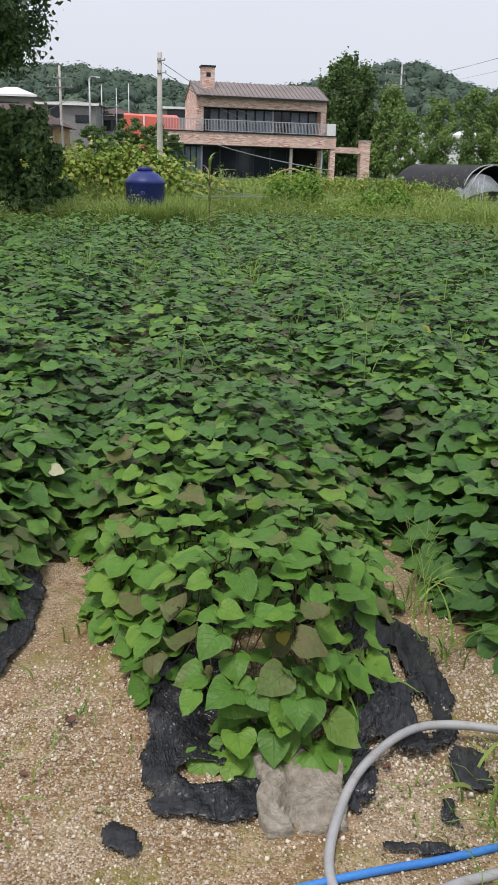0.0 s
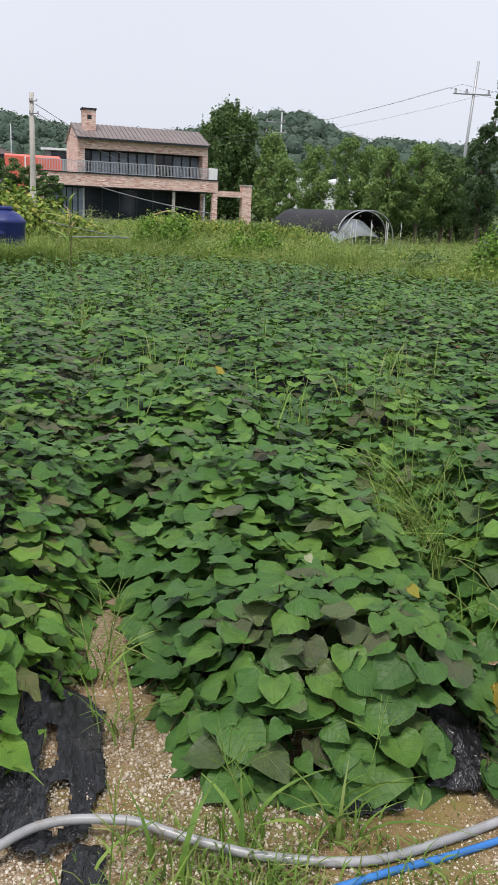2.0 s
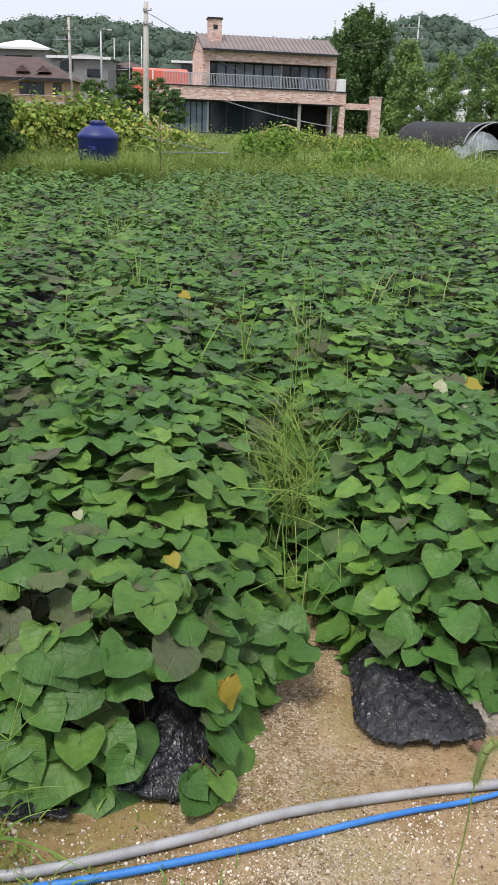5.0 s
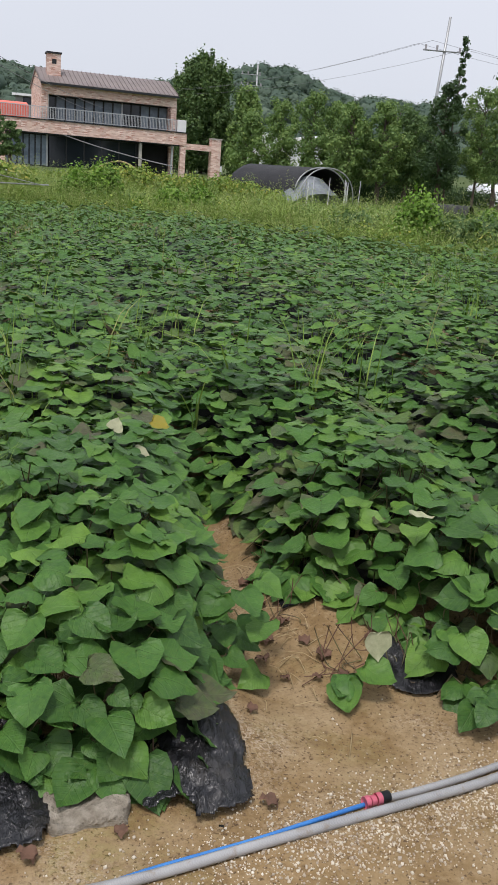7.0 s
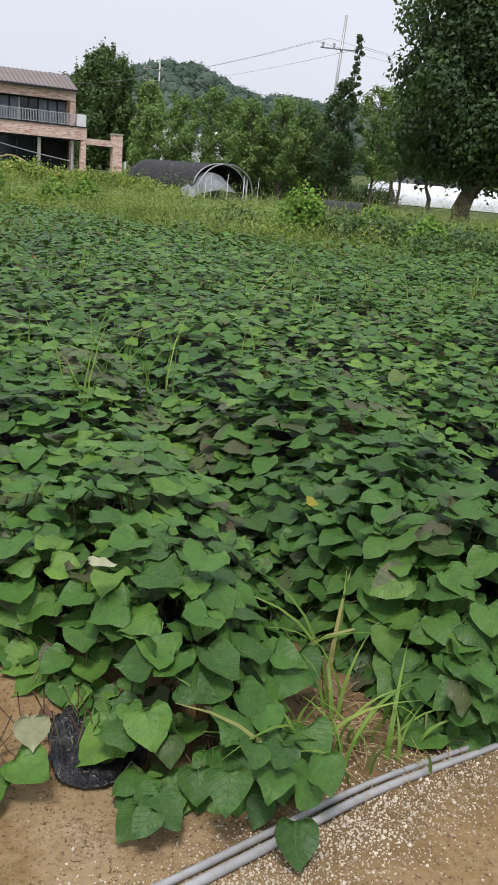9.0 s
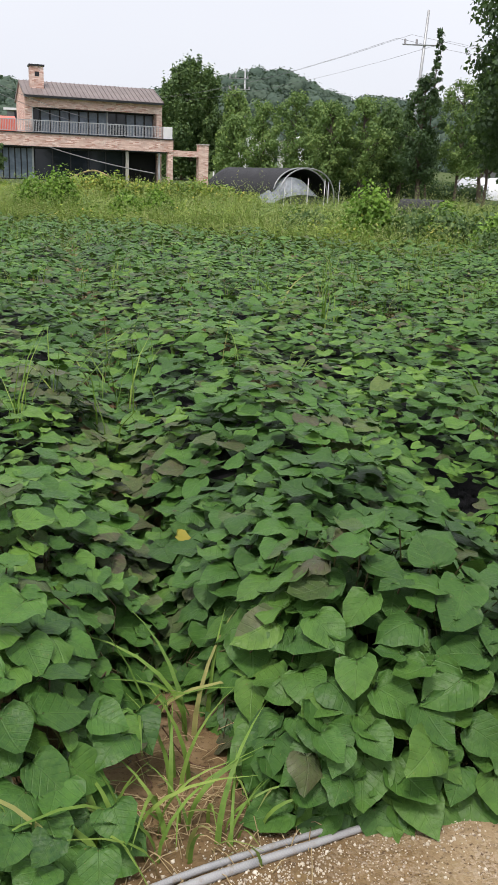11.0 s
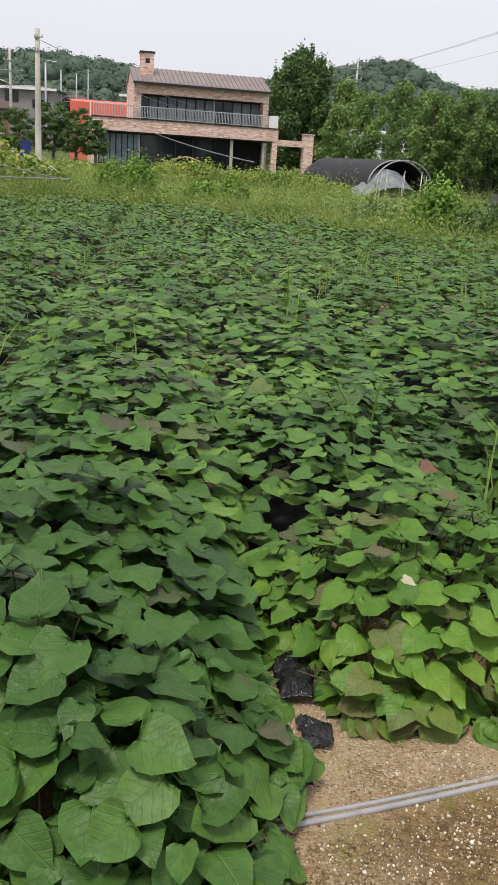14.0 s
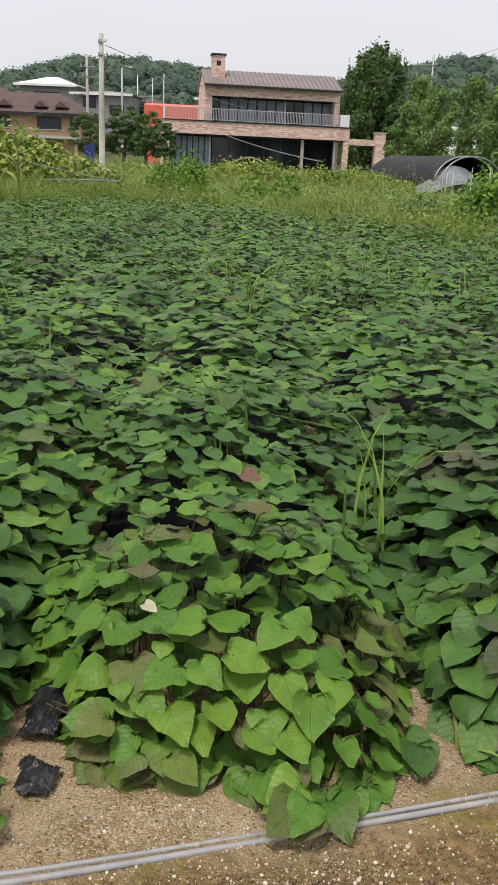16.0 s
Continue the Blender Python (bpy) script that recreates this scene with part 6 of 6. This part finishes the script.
CAB = "thin dark overhead cable between poles"
cable((-3.9, 41.2, 6.0), (5.0, 120, 8.5), 0.9, CAB, 0.014)
cable((-3.8, 41.2, 5.6), (5.0, 120, 8.0), 1.0, CAB, 0.014)
for dx, dz in ((-1.8, 0.0), (-0.9, 0.25), (1.5, 0.0)):
    cable((21.8 + dx, 57.0, 10.2 + dz), (75 + dx, 70, 11.0 + dz), 1.6, CAB)
    cable((21.8 + dx, 57.0, 10.2 + dz), (-6 + dx, 150, 15.0 + dz), 2.6, CAB)
cable((-2.5, 79.2, 3.85), (5.6, 62, 1.9), 0.15, "pale slack cable hanging across the house front", 0.04)
cable((-29, 104, 5.2), (-19, 98, 8.4), 0.3, CAB, 0.03)


# ---- wooded hills ----
def hill_top(x):
    return np.interp(x, [-400, -200, -100, -85, -72, -52, -32, -18, -6, 8, 18, 34, 46, 54, 62, 70, 92, 140, 400], [20, 24, 27, 30, 33.2, 33.6, 31.5, 29.5, 29.0, 28.5, 30.0, 34, 36.8, 37.3, 34.5, 31.2, 31.0, 28, 20])


hx = np.arange(-420, 421, 6.0)
hy = np.linspace(210, 420, 36)
HXX, HYY = np.meshgrid(hx, hy)
rise_ = np.clip((HYY - 210) / 90, 0, 1)
rise_ = rise_ * rise_ * (3 - 2 * rise_)
HZ = terrain(HXX, HYY) * (1 - rise_) + (hill_top(HXX) * HYY / 300 - 3.2 + 0.8 * ripple(HXX, HYY, 0.06)) * rise_ - 0.4
nx, ny = len(hx), len(hy)
q = (np.arange(ny - 1)[:, None] * nx + np.arange(nx - 1)).ravel()
# hill takes the woodland colour with haze mixed in
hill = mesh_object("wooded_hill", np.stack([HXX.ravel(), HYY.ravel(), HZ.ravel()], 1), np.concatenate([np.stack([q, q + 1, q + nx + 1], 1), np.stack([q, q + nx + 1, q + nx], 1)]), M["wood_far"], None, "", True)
tagged(hill, "low hill under dense dark green woodland", "hill", "", "structure")
n = 2400
tx, ty = rng.uniform(-190, 230, n), 214 + 92 * rng.uniform(0, 1, n) ** 0.75
r0 = np.clip((ty - 210) / 90, 0, 1)
r0 = r0 * r0 * (3 - 2 * r0)
tz = terrain(tx, ty) * (1 - r0) + (hill_top(tx) * ty / 300 - 3.2 + 0.8 * ripple(tx, ty, 0.06)) * r0 - 0.4
rad = rng.uniform(1.5, 4.6, n)
k = 62
d = rng.normal(size=(n * k, 3))
d /= np.linalg.norm(d, axis=1)[:, None]
d[:, 2] = np.abs(d[:, 2]) * 1.15 - 0.15
at = np.repeat(np.stack([tx, ty, tz + 0.6], 1), k, 0) + d * np.repeat(rad, k)[:, None] * rng.uniform(0.75, 1.0, n * k)[:, None]
rot = frames_from(d + rng.normal(0, 0.3, d.shape) + np.array([0, 0, 0.3]), rng.normal(size=d.shape))
v, t = spread(FAR_LEAF[0], FAR_LEAF[1], rot, rng.uniform(0.5, 1.05, n * k), at)
v2, t2 = spread(IV, IT, turns(n), rad * 0.85, np.stack([tx, ty, tz + 0.6], 1))
v, t = joined([(v, t), (v2, t2)])
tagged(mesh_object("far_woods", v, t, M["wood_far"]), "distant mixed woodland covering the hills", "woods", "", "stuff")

# ---- stray shoots, odd leaves and bare vines ----
row_at = {round(float(o.location.x), 2): o for o in scene.objects if o.name.startswith("sweet_potato_row")}


def stray(bed, at, size, tone, up=(0, -0.3, 1), tip=(0, -1, -0.2), shape=0):
    r = frames_from(np.array([up], float), np.array([tip], float))[0]
    single_leaves.append((shape, tone, row_at[bed], Matrix.Translation(at) @ Matrix(r.tolist()).to_4x4() @ Matrix.Scale(size, 4)))


def shoot(bed, cx, cy, radius, count, tone, z1=0.16):
    """A low runner with a few leaves at the foot of a bed."""
    for k in range(count):
        a, r = rng.uniform(0, 6.28), radius * math.sqrt(rng.uniform(0, 1))
        x, y = cx + math.cos(a) * r, cy + math.sin(a) * r * 0.7
        up = Vector((rng.normal(0, 0.3), -0.55 + rng.normal(0, 0.25), 1))
        stray(bed, (x, y, height(x, y) + rng.uniform(0.04, z1)), rng.uniform(0.062, 0.098), tone, up, (rng.normal(0, 0.8), -1 + rng.normal(0, 0.4), -0.3), int(rng.integers(0, 7)))


shoot(5.29, 5.47, 3.04, 0.10, 9, "leaf_light", 0.10)
shoot(5.29, 5.12, 3.16, 0.14, 8, "leaf_light", 0.12)
shoot(6.3, 5.72, 3.26, 0.05, 3, "leaf_dark", 0.08)
shoot(4.30, 3.95, 2.52, 0.12, 10, "leaf_dark", 0.3)
shoot(4.30, 4.62, 2.68, 0.11, 9, "leaf_dark", 0.16)
shoot(4.30, 4.74, 2.80, 0.12, 13, "leaf_dark", 0.2)
shoot(4.30, 4.80, 2.90, 0.09, 13, "leaf_dark", 0.2)
shoot(0.95, 1.48, 2.06, 0.10, 9, "leaf_dark", 0.25)
shoot(2.06, 2.50, 2.52, 0.10, 12, "leaf", 0.3)
shoot(3.12, 3.44, 2.40, 0.09, 8, "leaf", 0.14)
shoot(3.12, 3.50, 2.66, 0.09, 7, "leaf", 0.2)
shoot(4.30, 3.88, 2.62, 0.10, 9, "leaf_dark", 0.26)
shoot(3.12, 3.12, 2.26, 0.07, 4, "leaf", 0.1)
shoot(3.12, 2.80, 2.42, 0.06, 4, "leaf", 0.09)
shoot(3.12, 3.36, 2.24, 0.12, 9, "leaf", 0.2)
shoot(4.30, 4.12, 2.50, 0.12, 8, "leaf_dark", 0.2)
shoot(4.30, 4.55, 2.55, 0.14, 9, "leaf_dark", 0.22)
shoot(-0.25, -0.12, 1.47, 0.16, 12, "leaf_light", 0.2)
stray(0.95, (0.93, 5.3, 0.46), 0.072, "yellow_leaf", (0, -0.4, 1), (1, -0.6, 0))
stray(0.95, (1.37, 1.80, 0.20), 0.068, "yellow_leaf", (0.9, -0.7, 0.5), (0.2, -0.2, -1), 1)
stray(0.95, (1.21, 2.08, 0.37), 0.04, "yellow_leaf", (0.2, -0.5, 1), (0.6, -0.8, -0.2))
stray(4.30, (3.67, 3.08, 0.44), 0.036, "yellow_leaf", (0, -0.5, 1), (1, -0.3, 0))
stray(-0.25, (-0.13, 1.62, 0.26), 0.032, "yellow_leaf", (0, -0.8, 0.6), (0.2, -0.4, -0.8))
stray(2.06, (2.27, 3.6, 0.44), 0.065, "yellow_leaf", (0, -0.5, 1), (1, -0.5, 0))
stray(2.06, (2.12, 3.42, 0.46), 0.052, "pale_leaf", (0.3, -0.9, 0.6), (0.5, 0.2, 1), 1)
stray(2.06, (2.2, 3.35, 0.40), 0.058, "pale_leaf", (0.1, -0.6, 1), (0.9, -0.4, 0), 2)
stray(3.12, (3.00, 2.68, 0.44), 0.062, "pale_leaf", (-0.1, 0.1, 1), (1, -0.3, -0.1), 2)
stray(3.12, (2.86, 2.46, 0.16), 0.072, "pale_leaf", (0.1, -1, 0.35), (0.05, -0.3, -1))
stray(0.95, (0.94, 2.26, 0.40), 0.026, "pale_leaf", (0, -0.8, 0.7), (0.4, -0.5, -0.6))
stray(-0.25, (-0.95, 2.75, 0.30), 0.050, "pale_leaf", (0, -0.6, 0.8), (1, -0.3, 0.1))
stray(5.29, (5.1, 3.22, 0.38), 0.034, "pale_leaf", (0, -0.2, 1), (0.7, -0.4, 0), 2)
stray(5.29, (5.26, 3.85, 0.47), 0.055, "brown_leaf", (0, -0.4, 1), (1, -0.3, 0))


def dead_leaf(x, y, size, turn):
    v_, t_, uv_ = leaf_shape(FULL, 0.22, -0.2, 0.3)
    v_ = v_ + np.array([0, 0, 0.08]) * np.abs(np.sin(7 * v_[:, :1] + 5 * v_[:, 1:2]))
    ob = mesh_object("fallen_leaf", v_ * size, t_, M["brown_leaf"], None, "", True, uv_)
    ob.matrix_world = pose(x, y, height(x, y) + 0.012, 8, 5, turn)
    tagged(ob, "withered curled brown leaf on bare soil", "leaf", "fallen leaves")


for x, y, z, w in ((2.50, 2.33, 0.05, 20), (2.43, 2.22, 0.06, 130), (2.50, 1.98, 0.07, 75), (2.62, 2.52, 0.05, 200), (2.15, 1.90, 0.05, 300), (2.02, 1.98, 0.06, 40), (-0.66, 1.55, 0.05, 60), (-0.74, 1.36, 0.03, 10), (2.72, 2.5, 0.05, 100), (0.12, 1.42, 0.04, 210), (2.60, 2.7, 0.08, 30), (2.66, 2.78, 0.07, 160), (2.54, 2.82, 0.07, 250), (2.62, 2.92, 0.08, 80), (2.70, 2.66, 0.06, 310), (2.57, 2.62, 0.07, 190), (2.75, 2.58, 0.08, 20), (2.80, 2.50, 0.07, 120), (2.66, 3.05, 0.08, 220), (2.58, 3.1, 0.07, 340), (3.56, 2.86, 0.1, 30), (3.62, 2.94, 0.11, 140), (3.45, 2.95, 0.08, 250), (1.98, 1.84, 0.07, 70), (2.9, 2.62, 0.07, 15), (3.0, 2.56, 0.06, 190)):
    dead_leaf(x, y, z * 0.55, w)
for k in range(30):
    x0, y0 = ((2.78, 2.5), (2.95, 2.45), (2.66, 2.75), (3.55, 2.62), (2.9, 2.52))[k % 5]
    pts = [(x0 + rng.normal(0, 0.05), y0 + 0.1, 0.05)]
    for j in range(4):
        pts.append((pts[-1][0] + rng.normal(0.01, 0.035), pts[-1][1] - rng.uniform(0.005, 0.05), 0.0))
    pts = [(x, y, height(x, y) + (0.10 if j == 0 else 0.004 + 0.012 * rng.uniform(0, 1))) for j, (x, y, z) in enumerate(pts)]
    ob = tube("bare_vine", smooth_line(pts, 4), 0.0016, M["brown_leaf" if k % 2 else "stem"], None, "", 5)
    tagged(ob, "thin bare brownish vine trailing over the soil", "vine", "bare vines")
for k in range(230):
    x, y = (rng.normal(3.66, 0.14), rng.normal(2.54, 0.13)) if k < 150 else (rng.normal(2.6, 0.09), rng.normal(2.85, 0.25))
    a = rng.uniform(0, 6.28)
    ln_ = rng.uniform(0.05, 0.14)
    ob = tube("dry_grass_stem", [(x, y, height(x, y) + 0.006), (x + math.cos(a) * ln_ * 0.5, y + math.sin(a) * ln_ * 0.5, height(x, y) + 0.02), (x + math.cos(a) * ln_, y + math.sin(a) * ln_, height(x, y) + 0.008)], 0.0012, M["straw"], None, "", 4)
    tagged(ob, "short dry straw stem on the soil", "straw", "dry straw")

# ---- nearest leaves, one by one ----
for k, tone, row, m in single_leaves:
    ob = new("leaf", leaf_mesh(k, tone))
    ob.parent = row
    ob.matrix_parent_inverse = row.matrix_world.inverted()
    ob.matrix_basis = m
